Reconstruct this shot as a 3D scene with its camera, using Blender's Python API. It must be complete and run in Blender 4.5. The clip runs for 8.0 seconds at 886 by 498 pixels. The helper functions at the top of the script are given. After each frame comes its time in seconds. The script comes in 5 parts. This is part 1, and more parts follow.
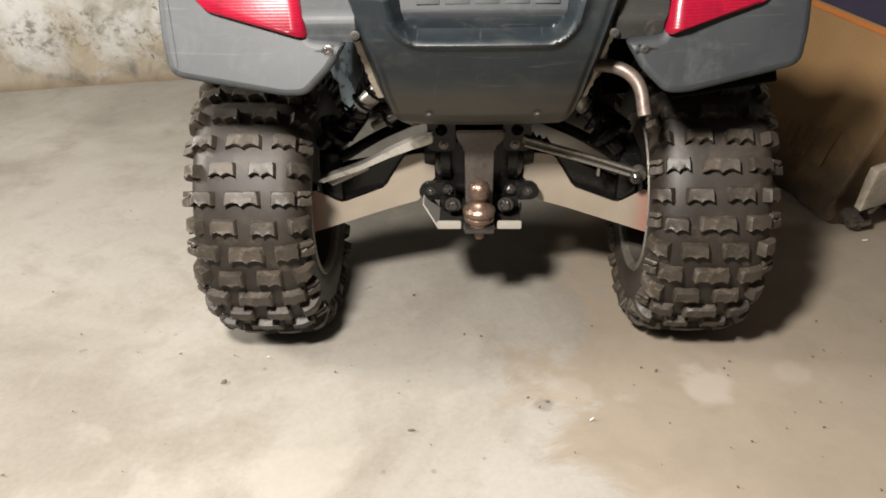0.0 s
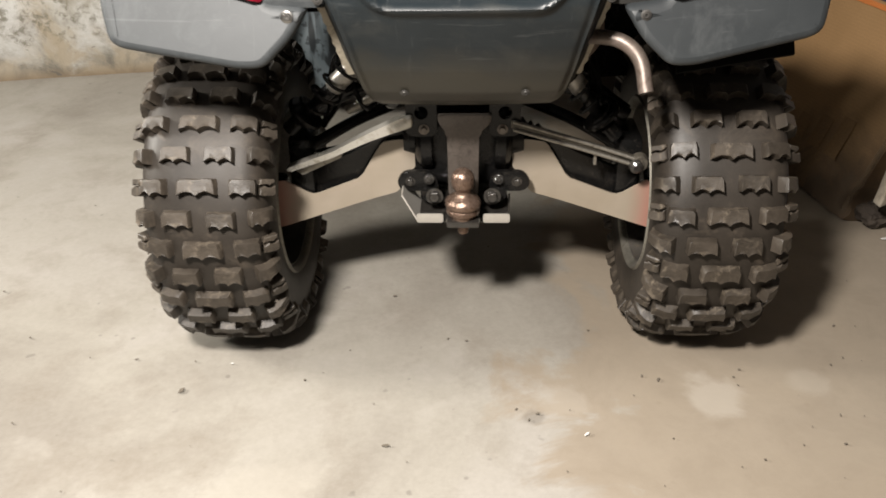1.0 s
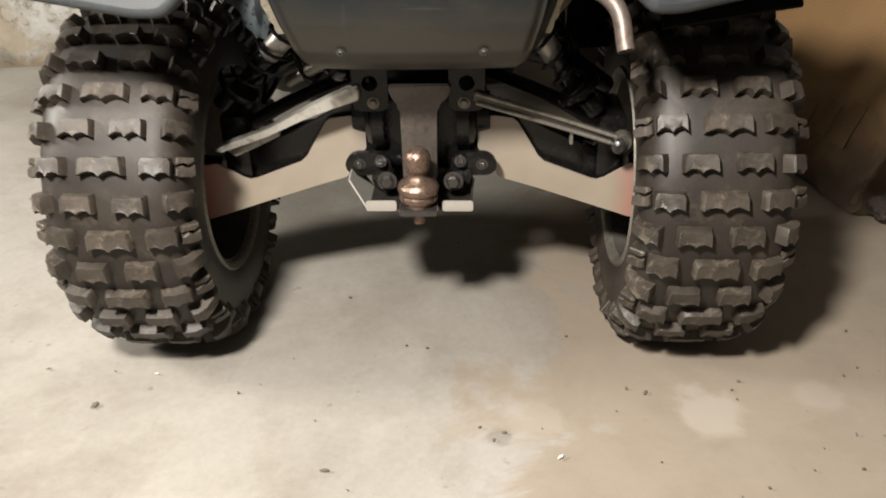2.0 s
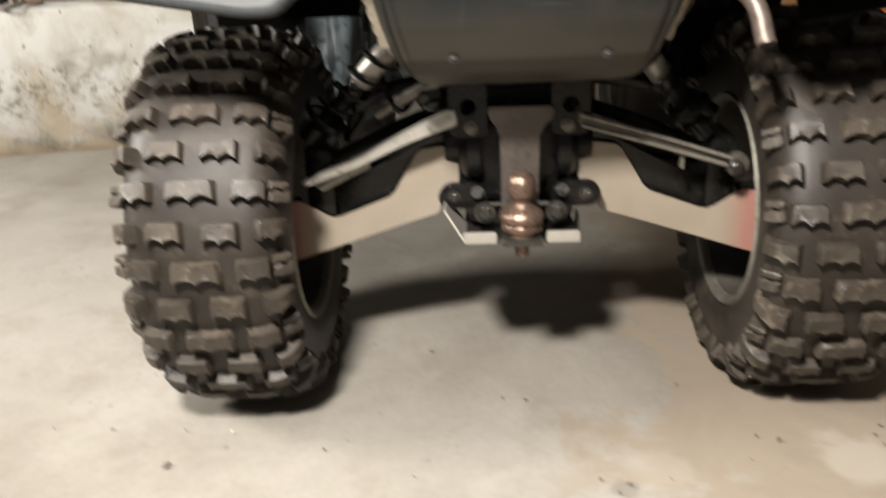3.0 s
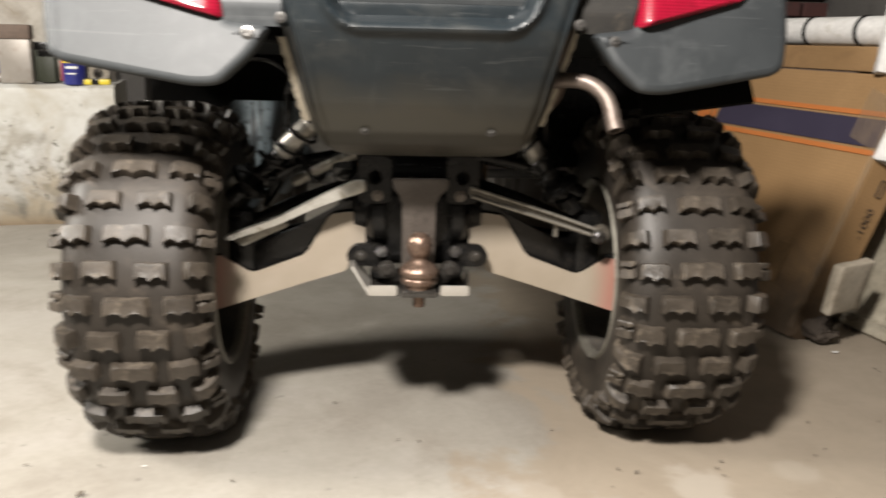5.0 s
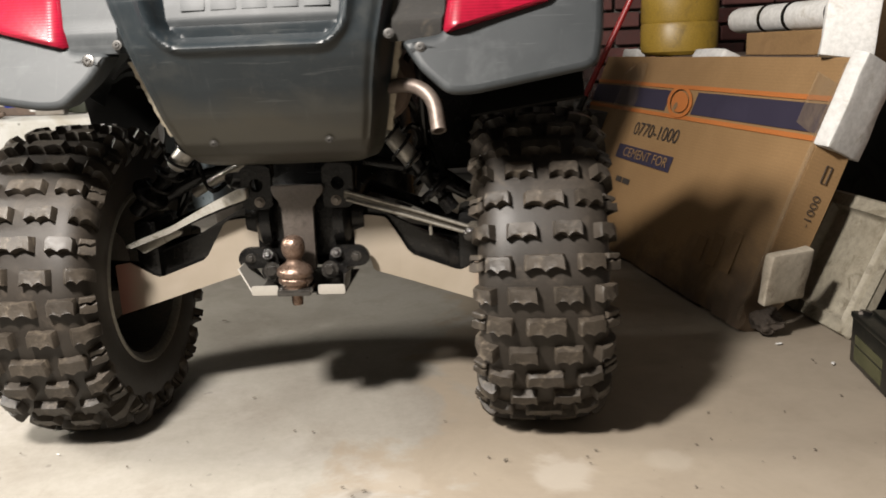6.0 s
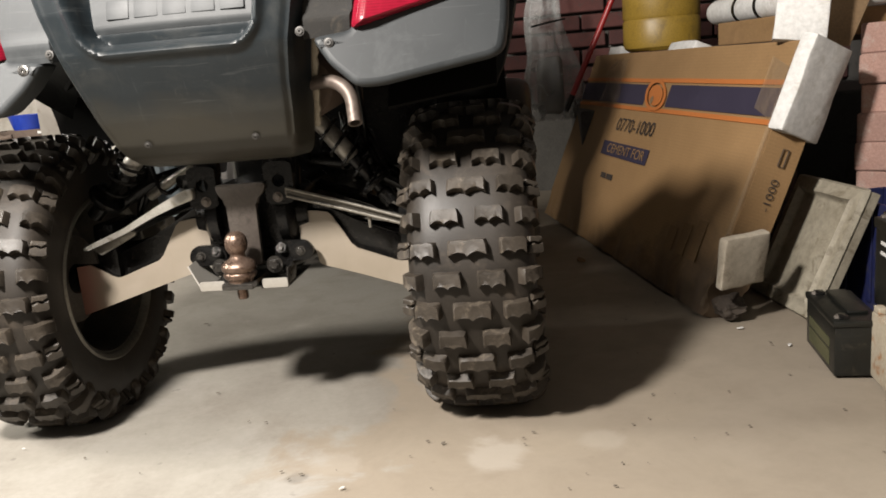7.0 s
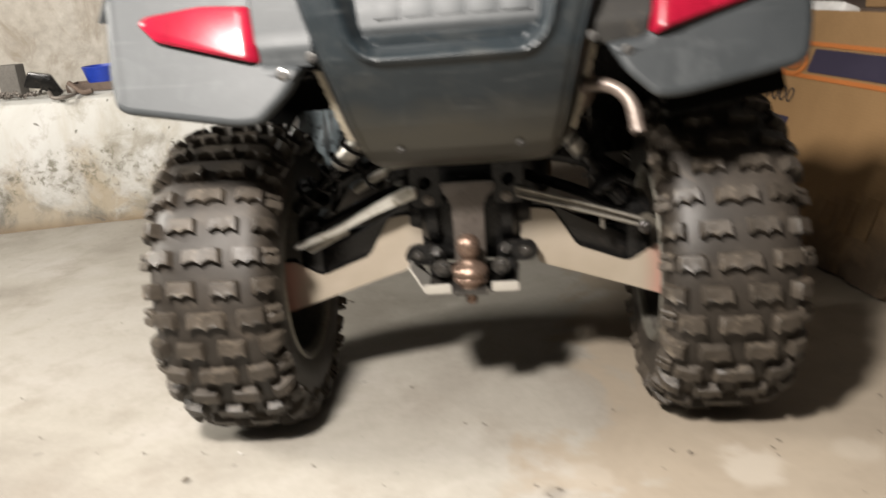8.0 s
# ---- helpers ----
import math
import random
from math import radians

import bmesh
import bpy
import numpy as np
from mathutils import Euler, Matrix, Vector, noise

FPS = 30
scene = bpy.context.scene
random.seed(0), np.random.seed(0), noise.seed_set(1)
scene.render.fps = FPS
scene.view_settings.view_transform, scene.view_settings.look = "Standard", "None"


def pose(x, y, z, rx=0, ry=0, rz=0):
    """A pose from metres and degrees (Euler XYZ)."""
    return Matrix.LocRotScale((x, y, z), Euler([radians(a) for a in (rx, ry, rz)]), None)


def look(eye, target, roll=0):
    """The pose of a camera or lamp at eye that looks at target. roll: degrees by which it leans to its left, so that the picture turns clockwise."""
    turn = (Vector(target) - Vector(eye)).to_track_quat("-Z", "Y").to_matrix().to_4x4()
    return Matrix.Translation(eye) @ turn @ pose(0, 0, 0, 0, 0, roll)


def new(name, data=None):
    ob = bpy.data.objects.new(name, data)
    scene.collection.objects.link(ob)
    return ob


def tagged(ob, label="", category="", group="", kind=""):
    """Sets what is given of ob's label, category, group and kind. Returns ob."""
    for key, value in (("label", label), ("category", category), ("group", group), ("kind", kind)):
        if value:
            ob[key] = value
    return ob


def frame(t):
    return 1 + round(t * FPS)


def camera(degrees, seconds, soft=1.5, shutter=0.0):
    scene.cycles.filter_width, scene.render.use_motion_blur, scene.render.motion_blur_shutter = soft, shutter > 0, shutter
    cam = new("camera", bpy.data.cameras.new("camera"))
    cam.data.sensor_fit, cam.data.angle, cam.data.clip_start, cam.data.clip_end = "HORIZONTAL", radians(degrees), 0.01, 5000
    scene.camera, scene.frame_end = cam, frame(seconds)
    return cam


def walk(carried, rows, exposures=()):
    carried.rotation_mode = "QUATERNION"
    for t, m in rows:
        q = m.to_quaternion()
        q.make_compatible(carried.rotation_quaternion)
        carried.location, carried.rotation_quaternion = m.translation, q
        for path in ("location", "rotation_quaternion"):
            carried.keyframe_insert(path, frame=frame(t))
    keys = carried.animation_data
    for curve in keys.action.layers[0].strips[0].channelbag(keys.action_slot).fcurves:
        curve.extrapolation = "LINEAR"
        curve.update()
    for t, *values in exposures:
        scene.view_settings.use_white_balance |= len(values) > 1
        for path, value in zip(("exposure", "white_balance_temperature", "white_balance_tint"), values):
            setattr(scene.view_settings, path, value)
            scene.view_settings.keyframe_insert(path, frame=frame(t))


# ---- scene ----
cam = camera(57.0, 8.0, soft=1.7, shutter=0.5)
PATH = [
    (0, (-0.008, -1.408, 1.01), (-0.086, 0.31, -0.01), -1.3),
    (0.5, (-0.007, -1.371, 0.981), (-0.064, 0.351, -0.035), -1.4),
    (1, (0.023, -1.289, 0.923), (-0.059, 0.435, -0.089), -1.2),
    (1.2, (0.04, -1.263, 0.904), (-0.045, 0.471, -0.088), -1.1),
    (2.3, (0.087, -1.112, 0.759), (0.009, 0.623, -0.233), -1.1),
    (2.5, (0.083, -1.109, 0.726), (-0.006, 0.635, -0.249), -1.4),
    (3, (-0.053, -1.106, 0.672), (-0.152, 0.744, -0.079), -2.5),
    (3.5, (-0.175, -1.207, 0.683), (-0.23, 0.708, 0.11), -1.5),
    (4, (-0.201, -1.271, 0.661), (-0.195, 0.657, 0.128), 0.6),
    (4.5, (-0.178, -1.296, 0.663), (-0.163, 0.639, 0.157), 1.0),
    (5, (-0.051, -1.288, 0.645), (0.087, 0.645, 0.149), 1.4),
    (5.2, (-0.003, -1.289, 0.649), (0.181, 0.635, 0.138), 1.6),
    (6.3, (0.444, -1.383, 0.631), (0.234, 0.552, 0.171), -3.6),
    (6.5, (0.486, -1.389, 0.612), (0.279, 0.546, 0.151), -3.9),
    (7, (0.514, -1.392, 0.601), (0.284, 0.547, 0.167), -5.0),
    (7.5, (0.414, -1.387, 0.621), (0.166, 0.52, 0.072), -5.6),
    (7.8, (0.237, -1.366, 0.673), (-0.007, 0.53, 0.086), -5.9),
    (8, (0.09, -1.338, 0.75), (-0.106, 0.554, 0.132), -4.8),
]
walk(cam, [(t, look(eye, target, roll)) for t, eye, target, roll in PATH],
     [(0.0, -0.20), (1.2, -0.15), (2.5, -0.07), (4.0, 0.02), (8.0, 0.03)])

# ---- world and lamps ----
world = bpy.data.worlds.new("world")
world.use_nodes = True
world.node_tree.nodes["Background"].inputs[0].default_value = (0.5, 0.55, 0.65, 1)
world.node_tree.nodes["Background"].inputs[1].default_value = 0.004
scene.world = world


def bulb(name, place, watts, radius, colour):
    data = bpy.data.lights.new(name, "POINT")
    data.energy, data.shadow_soft_size, data.color = watts, radius, colour
    ob = new(name, data)
    ob.location = place
    return ob


bulb("ceiling_bulb_light", (-0.40, -1.24, 1.60), 470, 0.10, (1.0, 0.938, 0.872))
# soft light inferred from the left; its unseen west wall opening is assumed
day = bpy.data.lights.new("assumed_west_light", "AREA")
day.shape, day.size, day.size_y, day.energy, day.color = "RECTANGLE", 0.7, 0.75, 185, (1.0, 0.95, 0.87)
day_ob = new("assumed_west_light", day)
day_ob.matrix_basis = look((-2.93, -0.38, 1.85), (-0.4, 0.0, 0.5))


# ---- materials ----
def ramp(nt, fac, stops):
    n = nt.nodes.new("ShaderNodeValToRGB")
    els = n.color_ramp.elements
    while len(els) < len(stops):
        els.new(0.5)
    for e, (p, c) in zip(els, stops):
        e.position, e.color = p, (*c, 1)
    nt.links.new(fac, n.inputs[0])
    return n.outputs[0]


def noise_tex(nt, scale, detail=6, rough=0.6, coords=None, warp=0.0):
    n = nt.nodes.new("ShaderNodeTexNoise")
    n.inputs["Scale"].default_value, n.inputs["Detail"].default_value = scale, detail
    n.inputs["Roughness"].default_value, n.inputs["Distortion"].default_value = rough, warp
    if coords:
        nt.links.new(coords, n.inputs["Vector"])
    return n.outputs["Fac"]


def mix(nt, fac, a, b, mode="MIX"):
    n = nt.nodes.new("ShaderNodeMix")
    n.data_type, n.blend_type = "RGBA", mode
    for sock, val in ((n.inputs[0], fac), (n.inputs[6], a), (n.inputs[7], b)):
        if isinstance(val, (int, float)):
            sock.default_value = val
        elif isinstance(val, tuple):
            sock.default_value = (*val, 1)
        else:
            nt.links.new(val, sock)
    return n.outputs[2]


def base_mat(name):
    m = bpy.data.materials.new(name)
    m.use_nodes = True
    nt = m.node_tree
    tc = nt.nodes.new("ShaderNodeTexCoord")
    return m, nt, nt.nodes["Principled BSDF"], tc.outputs["Object"]


def bump(nt, bsdf, height, strength, dist=0.002):
    n = nt.nodes.new("ShaderNodeBump")
    n.inputs["Strength"].default_value, n.inputs["Distance"].default_value = strength, dist
    nt.links.new(height, n.inputs["Height"])
    nt.links.new(n.outputs[0], bsdf.inputs["Normal"])


def surf(name, a, b, rough=0.6, metal=0.0, grain=180.0, patch=9.0, c=None, spread=0.5, relief=0.3, rough_var=0.15, spec=0.5, island=0.0, coat=0.0):
    """Two tones in patches, a fine grain, wear of a third tone, gloss that varies."""
    m, nt, bs, co = base_mat(name)
    p = noise_tex(nt, patch, 5, 0.62, co, 0.4)
    col = ramp(nt, p, [(0.5 - spread * 0.3, a), (0.5 + spread * 0.3, b)])
    g = noise_tex(nt, grain, 4, 0.7, co)
    col = mix(nt, 0.35, col, ramp(nt, g, [(0.3, tuple(v * 0.55 for v in a)), (0.7, tuple(min(1, v * 1.35) for v in b))]))
    if c:
        w = noise_tex(nt, patch * 2.7, 8, 0.7, co, 0.8)
        col = mix(nt, ramp(nt, w, [(0.54, (0, 0, 0)), (0.68, (1, 1, 1))]), col, c)
    if island:
        oi = nt.nodes.new("ShaderNodeObjectInfo")
        col = mix(nt, 1.0, col, ramp(nt, oi.outputs["Random"], [(0.0, (1 - island,) * 3), (1.0, (1.0,) * 3)]), "MULTIPLY")
    nt.links.new(col, bs.inputs["Base Color"])
    r = nt.nodes.new("ShaderNodeMapRange")
    r.inputs["To Min"].default_value, r.inputs["To Max"].default_value = max(0.02, rough - rough_var), min(1, rough + rough_var)
    nt.links.new(p, r.inputs["Value"])
    nt.links.new(r.outputs[0], bs.inputs["Roughness"])
    bs.inputs["Metallic"].default_value, bs.inputs["Specular IOR Level"].default_value = metal, spec
    bs.inputs["Coat Weight"].default_value = coat
    bump(nt, bs, g, relief, 0.0015)
    return m


def concrete():
    m, nt, bs, co = base_mat("floor_concrete")
    big = noise_tex(nt, 1.7, 6, 0.6, co, 0.6)
    mid = noise_tex(nt, 6.5, 8, 0.65, co, 0.3)
    fine = noise_tex(nt, 90, 6, 0.7, co)
    col = ramp(nt, big, [(0.36, (0.157, 0.141, 0.118)), (0.52, (0.218, 0.203, 0.174)), (0.64, (0.244, 0.228, 0.203))])
    col = mix(nt, ramp(nt, mid, [(0.50, (0, 0, 0)), (0.72, (0.75, 0.75, 0.75))]), col, (0.148, 0.128, 0.102))
    pale = noise_tex(nt, 4.2, 5, 0.5, co, 1.2)
    col = mix(nt, ramp(nt, pale, [(0.60, (0, 0, 0)), (0.66, (0.3, 0.3, 0.3))]), col, (0.27, 0.254, 0.226))
    col = mix(nt, 0.15, col, ramp(nt, fine, [(0.3, (0.109, 0.0982, 0.0827)), (0.72, (0.305, 0.287, 0.261))]))
    dots = noise_tex(nt, 34, 2, 0.4, co)
    col = mix(nt, ramp(nt, dots, [(0.73, (0, 0, 0)), (0.78, (0.4, 0.4, 0.4))]), col, (0.0609, 0.0522, 0.0435))
    def blob(col, place, radius, tone, strength, rag=0.5):
        """A patch with a ragged edge."""
        sub = nt.nodes.new("ShaderNodeVectorMath")
        sub.operation = "DISTANCE"
        nt.links.new(co, sub.inputs[0])
        sub.inputs[1].default_value = place
        ma = nt.nodes.new("ShaderNodeMath")
        ma.operation = "MULTIPLY_ADD"
        nt.links.new(noise_tex(nt, 9, 6, 0.65, co, 0.6), ma.inputs[0])
        ma.inputs[1].default_value = radius * rag * 4
        nt.links.new(sub.outputs["Value"], ma.inputs[2])
        edge_at = radius * (1 + 2 * rag)
        return mix(nt, ramp(nt, ma.outputs[0], [(max(0, edge_at * 0.82), (strength,) * 3), (edge_at, (0, 0, 0))]), col, tone)

    # an old damp stain with a wandering edge
    sep = nt.nodes.new("ShaderNodeSeparateXYZ")
    nt.links.new(co, sep.inputs[0])
    edge = nt.nodes.new("ShaderNodeMath")
    edge.operation = "MULTIPLY_ADD"
    nt.links.new(noise_tex(nt, 3.1, 7, 0.62, co, 0.5), edge.inputs[0])
    edge.inputs[1].default_value = 0.9
    nt.links.new(sep.outputs[0], edge.inputs[2])
    col = mix(nt, ramp(nt, edge.outputs[0], [(0.60, (0, 0, 0)), (0.655, (0.8, 0.8, 0.8))]), col, mix(nt, mid, (0.238, 0.197, 0.147), (0.142, 0.113, 0.081)))
    col = blob(col, (0.43, -0.20, 0), 0.060, (0.286, 0.261, 0.224), 0.5)
    col = blob(col, (0.60, -0.16, 0), 0.045, (0.274, 0.249, 0.211), 0.3)
    col = blob(col, (0.17, -0.22, 0), 0.050, (0.28, 0.255, 0.218), 0.3)
    col = blob(col, (0.30, -0.55, 0), 0.10, (0.267, 0.239, 0.199), 0.3)
    col = blob(col, (0.12, -0.26, 0), 0.022, (0.106, 0.0901, 0.0715), 0.5)
    col = blob(col, (-0.30, -0.45, 0), 0.10, (0.261, 0.242, 0.208), 0.4)
    nt.links.new(col, bs.inputs["Base Color"])
    r = ramp(nt, mid, [(0.3, (0.62,) * 3), (0.7, (0.85,) * 3)])
    nt.links.new(r, bs.inputs["Roughness"])
    h = mix(nt, 0.4, mid, fine)
    bump(nt, bs, h, 0.25, 0.003)
    return m


def whitewash():
    m, nt, bs, co = base_mat("wall_whitewash")
    big = noise_tex(nt, 2.4, 7, 0.62, co, 0.5)
    mid = noise_tex(nt, 9, 8, 0.68, co, 0.5)
    fine = noise_tex(nt, 120, 5, 0.7, co)
    mp = nt.nodes.new("ShaderNodeMapping")
    mp.inputs["Scale"].default_value = (5.6, 5.6, 0.96)
    nt.links.new(co, mp.inputs[0])
    streak = noise_tex(nt, 2.0, 5, 0.6, mp.outputs[0])
    col = ramp(nt, big, [(0.34, (0.255, 0.24, 0.204)), (0.46, (0.333, 0.328, 0.305)), (0.62, (0.377, 0.374, 0.36))])
    col = mix(nt, ramp(nt, streak, [(0.54, (0, 0, 0)), (0.74, (0.55, 0.55, 0.55))]), col, (0.274, 0.249, 0.202))
    col = mix(nt, ramp(nt, mid, [(0.54, (0, 0, 0)), (0.70, (0.7, 0.7, 0.7))]), col, (0.18, 0.162, 0.127))
    zz = nt.nodes.new("ShaderNodeSeparateXYZ")
    nt.links.new(co, zz.inputs[0])
    up = nt.nodes.new("ShaderNodeMath")
    up.operation = "MULTIPLY_ADD"
    nt.links.new(noise_tex(nt, 4.5, 8, 0.7, co, 0.7), up.inputs[0])
    up.inputs[1].default_value = 0.9
    nt.links.new(zz.outputs[2], up.inputs[2])
    col = mix(nt, ramp(nt, up.outputs[0], [(0.54, (0.8, 0.8, 0.8)), (0.70, (0.15, 0.15, 0.15)), (0.76, (0, 0, 0))]), col, mix(nt, ramp(nt, mid, [(0.42, (0, 0, 0)), (0.6, (1, 1, 1))]), (0.215, 0.174, 0.115), (0.0777, 0.0666, 0.0488)))
    # mould specks in a wandering belt, and a brown line where the wall meets the floor
    belt = nt.nodes.new("ShaderNodeMath")
    belt.operation = "MULTIPLY_ADD"
    nt.links.new(noise_tex(nt, 3.3, 6, 0.65, co, 0.9), belt.inputs[0])
    belt.inputs[1].default_value = 0.7
    nt.links.new(zz.outputs[2], belt.inputs[2])
    mask = ramp(nt, belt.outputs[0], [(0.44, (0.1, 0.1, 0.1)), (0.50, (1, 1, 1)), (0.57, (1, 1, 1)), (0.64, (0, 0, 0))])
    speck = ramp(nt, noise_tex(nt, 34, 9, 0.72, co, 0.5), [(0.50, (0, 0, 0)), (0.60, (0.8, 0.8, 0.8))])
    col = mix(nt, mix(nt, 1.0, mask, speck, "MULTIPLY"), col, (0.0925, 0.0829, 0.0592))
    col = mix(nt, ramp(nt, zz.outputs[2], [(0.0, (0.7, 0.7, 0.7)), (0.04, (0, 0, 0))]), col, (0.148, 0.104, 0.0592))
    chips = noise_tex(nt, 22, 3, 0.5, co, 0.7)
    col = mix(nt, ramp(nt, chips, [(0.69, (0, 0, 0)), (0.72, (0.85, 0.85, 0.85))]), col, (0.0795, 0.0721, 0.0597))
    nt.links.new(col, bs.inputs["Base Color"])
    bs.inputs["Roughness"].default_value = 0.9
    h = mix(nt, 0.35, mid, fine)
    bump(nt, bs, h, 0.5, 0.006)
    return m


FLOOR = concrete()
WALL = whitewash()
# kept dark so that the unseen walls bounce little light
DARKWALL = surf("dark_low_bounce_plaster", (0.0448, 0.042, 0.0392), (0.0671, 0.063, 0.0573), 0.92, patch=3, c=(0.028, 0.0252, 0.0238), relief=0.5)
# toned below the ledge's whitewash; the weaker light up there is in it
UPWALL = surf("stained_dimmed_plaster", (0.229, 0.207, 0.174), (0.296, 0.277, 0.244), 0.92, patch=2.1, c=(0.185, 0.159, 0.126), grain=26, relief=0.12)
# unseen ceiling, kept dark to cut its bounce
CEIL = surf("dark_unseen_ceiling", (0.0311, 0.0295, 0.028), (0.0497, 0.0466, 0.0435), 0.95, patch=2)
RUBBER = surf("dusty_rubber", (0.0105, 0.0085, 0.0066), (0.0235, 0.0185, 0.0140), 0.52, patch=6, c=(0.040, 0.0315, 0.0235), grain=420, relief=0.12, spec=0.34, rough_var=0.2)
BLOCKM = surf("worn_dusty_tread", (0.0185, 0.0148, 0.0112), (0.0480, 0.0385, 0.0290), 0.46, patch=20, c=(0.098, 0.080, 0.060), grain=330, relief=0.35, spec=0.37, island=0.35, rough_var=0.2)
BLACK = surf("black_plastic", (0.0108, 0.0116, 0.0123), (0.0173, 0.0185, 0.0193), 0.42, patch=7, c=(0.0328, 0.0316, 0.0289), grain=520, relief=0.22, spec=0.5)


def scratches(nt, co, col, tone, strength, seed=0.0):
    """Fine pale scratches running several ways."""
    for turn, sc in ((25, (3, 3, 70)), (-50, (60, 4, 5)), (70, (4, 4, 95)), (-15, (6, 6, 120))):
        mp = nt.nodes.new("ShaderNodeMapping")
        mp.inputs["Rotation"].default_value = (0, radians(turn), 0)
        mp.inputs["Scale"].default_value = sc
        mp.inputs["Location"].default_value = (seed, seed, seed)
        nt.links.new(co, mp.inputs[0])
        line = noise_tex(nt, 1.6, 3, 0.5, mp.outputs[0], 1.1)
        col = mix(nt, ramp(nt, line, [(0.675, (0, 0, 0)), (0.72, (strength,) * 3)]), col, tone)
    return col


def panel_plastic():
    """Black moulded plastic, dusty and criss-crossed with fine pale scratches."""
    m, nt, bs, co = base_mat("scuffed_panel_plastic")
    big = noise_tex(nt, 5, 6, 0.6, co, 0.5)
    col = ramp(nt, big, [(0.35, (0.0042, 0.0072, 0.0092)), (0.65, (0.0085, 0.0122, 0.0148))])
    dust = noise_tex(nt, 11, 8, 0.7, co, 0.3)
    col = mix(nt, ramp(nt, dust, [(0.50, (0, 0, 0)), (0.72, (0.62, 0.62, 0.62))]), col, (0.030, 0.031, 0.029))
    # rubbed patches and mud splashes
    rub = noise_tex(nt, 26, 10, 0.75, co, 1.2)
    col = mix(nt, ramp(nt, rub, [(0.60, (0, 0, 0)), (0.70, (0.55, 0.55, 0.55))]), col, (0.043, 0.043, 0.040))
    col = scratches(nt, co, col, (0.0666, 0.0703, 0.0703), 0.24)
    # road dust thrown up from below, with an uneven upper edge
    sep = nt.nodes.new("ShaderNodeSeparateXYZ")
    nt.links.new(co, sep.inputs[0])
    rise = nt.nodes.new("ShaderNodeMath")
    rise.operation = "MULTIPLY_ADD"
    nt.links.new(big, rise.inputs[0])
    rise.inputs[1].default_value = 0.12
    nt.links.new(sep.outputs[2], rise.inputs[2])
    col = mix(nt, ramp(nt, rise.outputs[0], [(0.60, (0.8, 0.8, 0.8)), (0.66, (0, 0, 0))]), col, (0.034, 0.030, 0.0215))
    fine = noise_tex(nt, 520, 3, 0.6, co)
    nt.links.new(col, bs.inputs["Base Color"])
    nt.links.new(ramp(nt, dust, [(0.3, (0.34,) * 3), (0.7, (0.52,) * 3)]), bs.inputs["Roughness"])
    bs.inputs["Specular IOR Level"].default_value = 0.36
    bump(nt, bs, fine, 0.2, 0.001)
    return m


# near-black, partly to carry the deep shade under the right fender
MATTK = surf("matt_black_liner_and_shade", (0.0022, 0.0021, 0.0020), (0.0045, 0.0042, 0.0038), 0.9, patch=9, relief=0.1, spec=0.08)
PANELM = panel_plastic()
DULLBLACK = surf("dull_black_plastic", (0.00814, 0.00777, 0.00725), (0.0155, 0.0144, 0.0127), 0.75, patch=12, c=(0.0311, 0.0266, 0.0207), grain=400, relief=0.3, spec=0.25)


def fender_plastic():
    """Grey moulded plastic, scuffed, with pale scratches and a little dust."""
    m, nt, bs, co = base_mat("grey_fender_plastic")
    big = noise_tex(nt, 6, 6, 0.6, co, 0.4)
    col = ramp(nt, big, [(0.35, (0.0105, 0.0132, 0.0150)), (0.65, (0.0175, 0.0206, 0.0226))])
    scuff = noise_tex(nt, 16, 9, 0.72, co, 0.6)
    col = mix(nt, ramp(nt, scuff, [(0.52, (0, 0, 0)), (0.70, (0.6, 0.6, 0.6))]), col, (0.040, 0.044, 0.046))
    col = scratches(nt, co, col, (0.074, 0.0777, 0.0799), 0.20, 3.7)
    fine = noise_tex(nt, 500, 3, 0.6, co)
    nt.links.new(col, bs.inputs["Base Color"])
    nt.links.new(ramp(nt, scuff, [(0.3, (0.56,) * 3), (0.7, (0.64,) * 3)]), bs.inputs["Roughness"])
    bs.inputs["Specular IOR Level"].default_value = 0.55
    bump(nt, bs, fine, 0.03, 0.001)
    return m


GREYP = fender_plastic()
SCREWM = surf("dull_steel_screw", (0.022, 0.021, 0.020), (0.05, 0.047, 0.043), 0.5, metal=0.4, patch=60, c=(0.03, 0.024, 0.018), relief=0.2)
SATIN = surf("satin_damper_steel", (0.20, 0.187, 0.165), (0.27, 0.255, 0.23), 0.36, metal=0.45, patch=25, c=(0.10, 0.088, 0.07), relief=0.15)
STEELK = surf("black_painted_steel", (0.0035, 0.0035, 0.0035), (0.0072, 0.0068, 0.0065), 0.2, patch=25, c=(0.014, 0.0118, 0.0098), relief=0.3, spec=0.27, rough_var=0.1)
DARKU = surf("dark_engine_casing", (0.0030, 0.0030, 0.0030), (0.0066, 0.0063, 0.0060), 0.24, patch=30, c=(0.0105, 0.0092, 0.0080), grain=160, relief=0.3, spec=0.22, rough_var=0.12)
FLANGE = surf("yellowed_plastic_flange", (0.224, 0.193, 0.146), (0.286, 0.255, 0.199), 0.65, patch=16, c=(0.106, 0.0839, 0.0591))
ALLOY = surf("bare_aluminium", (0.311, 0.292, 0.259), (0.37, 0.351, 0.318), 0.36, metal=0.45, patch=9, grain=700, relief=0.05)
WORN = surf("worn_grey_steel", (0.124, 0.109, 0.0963), (0.186, 0.165, 0.146), 0.5, metal=0.5, patch=18, c=(0.0808, 0.0622, 0.0497))
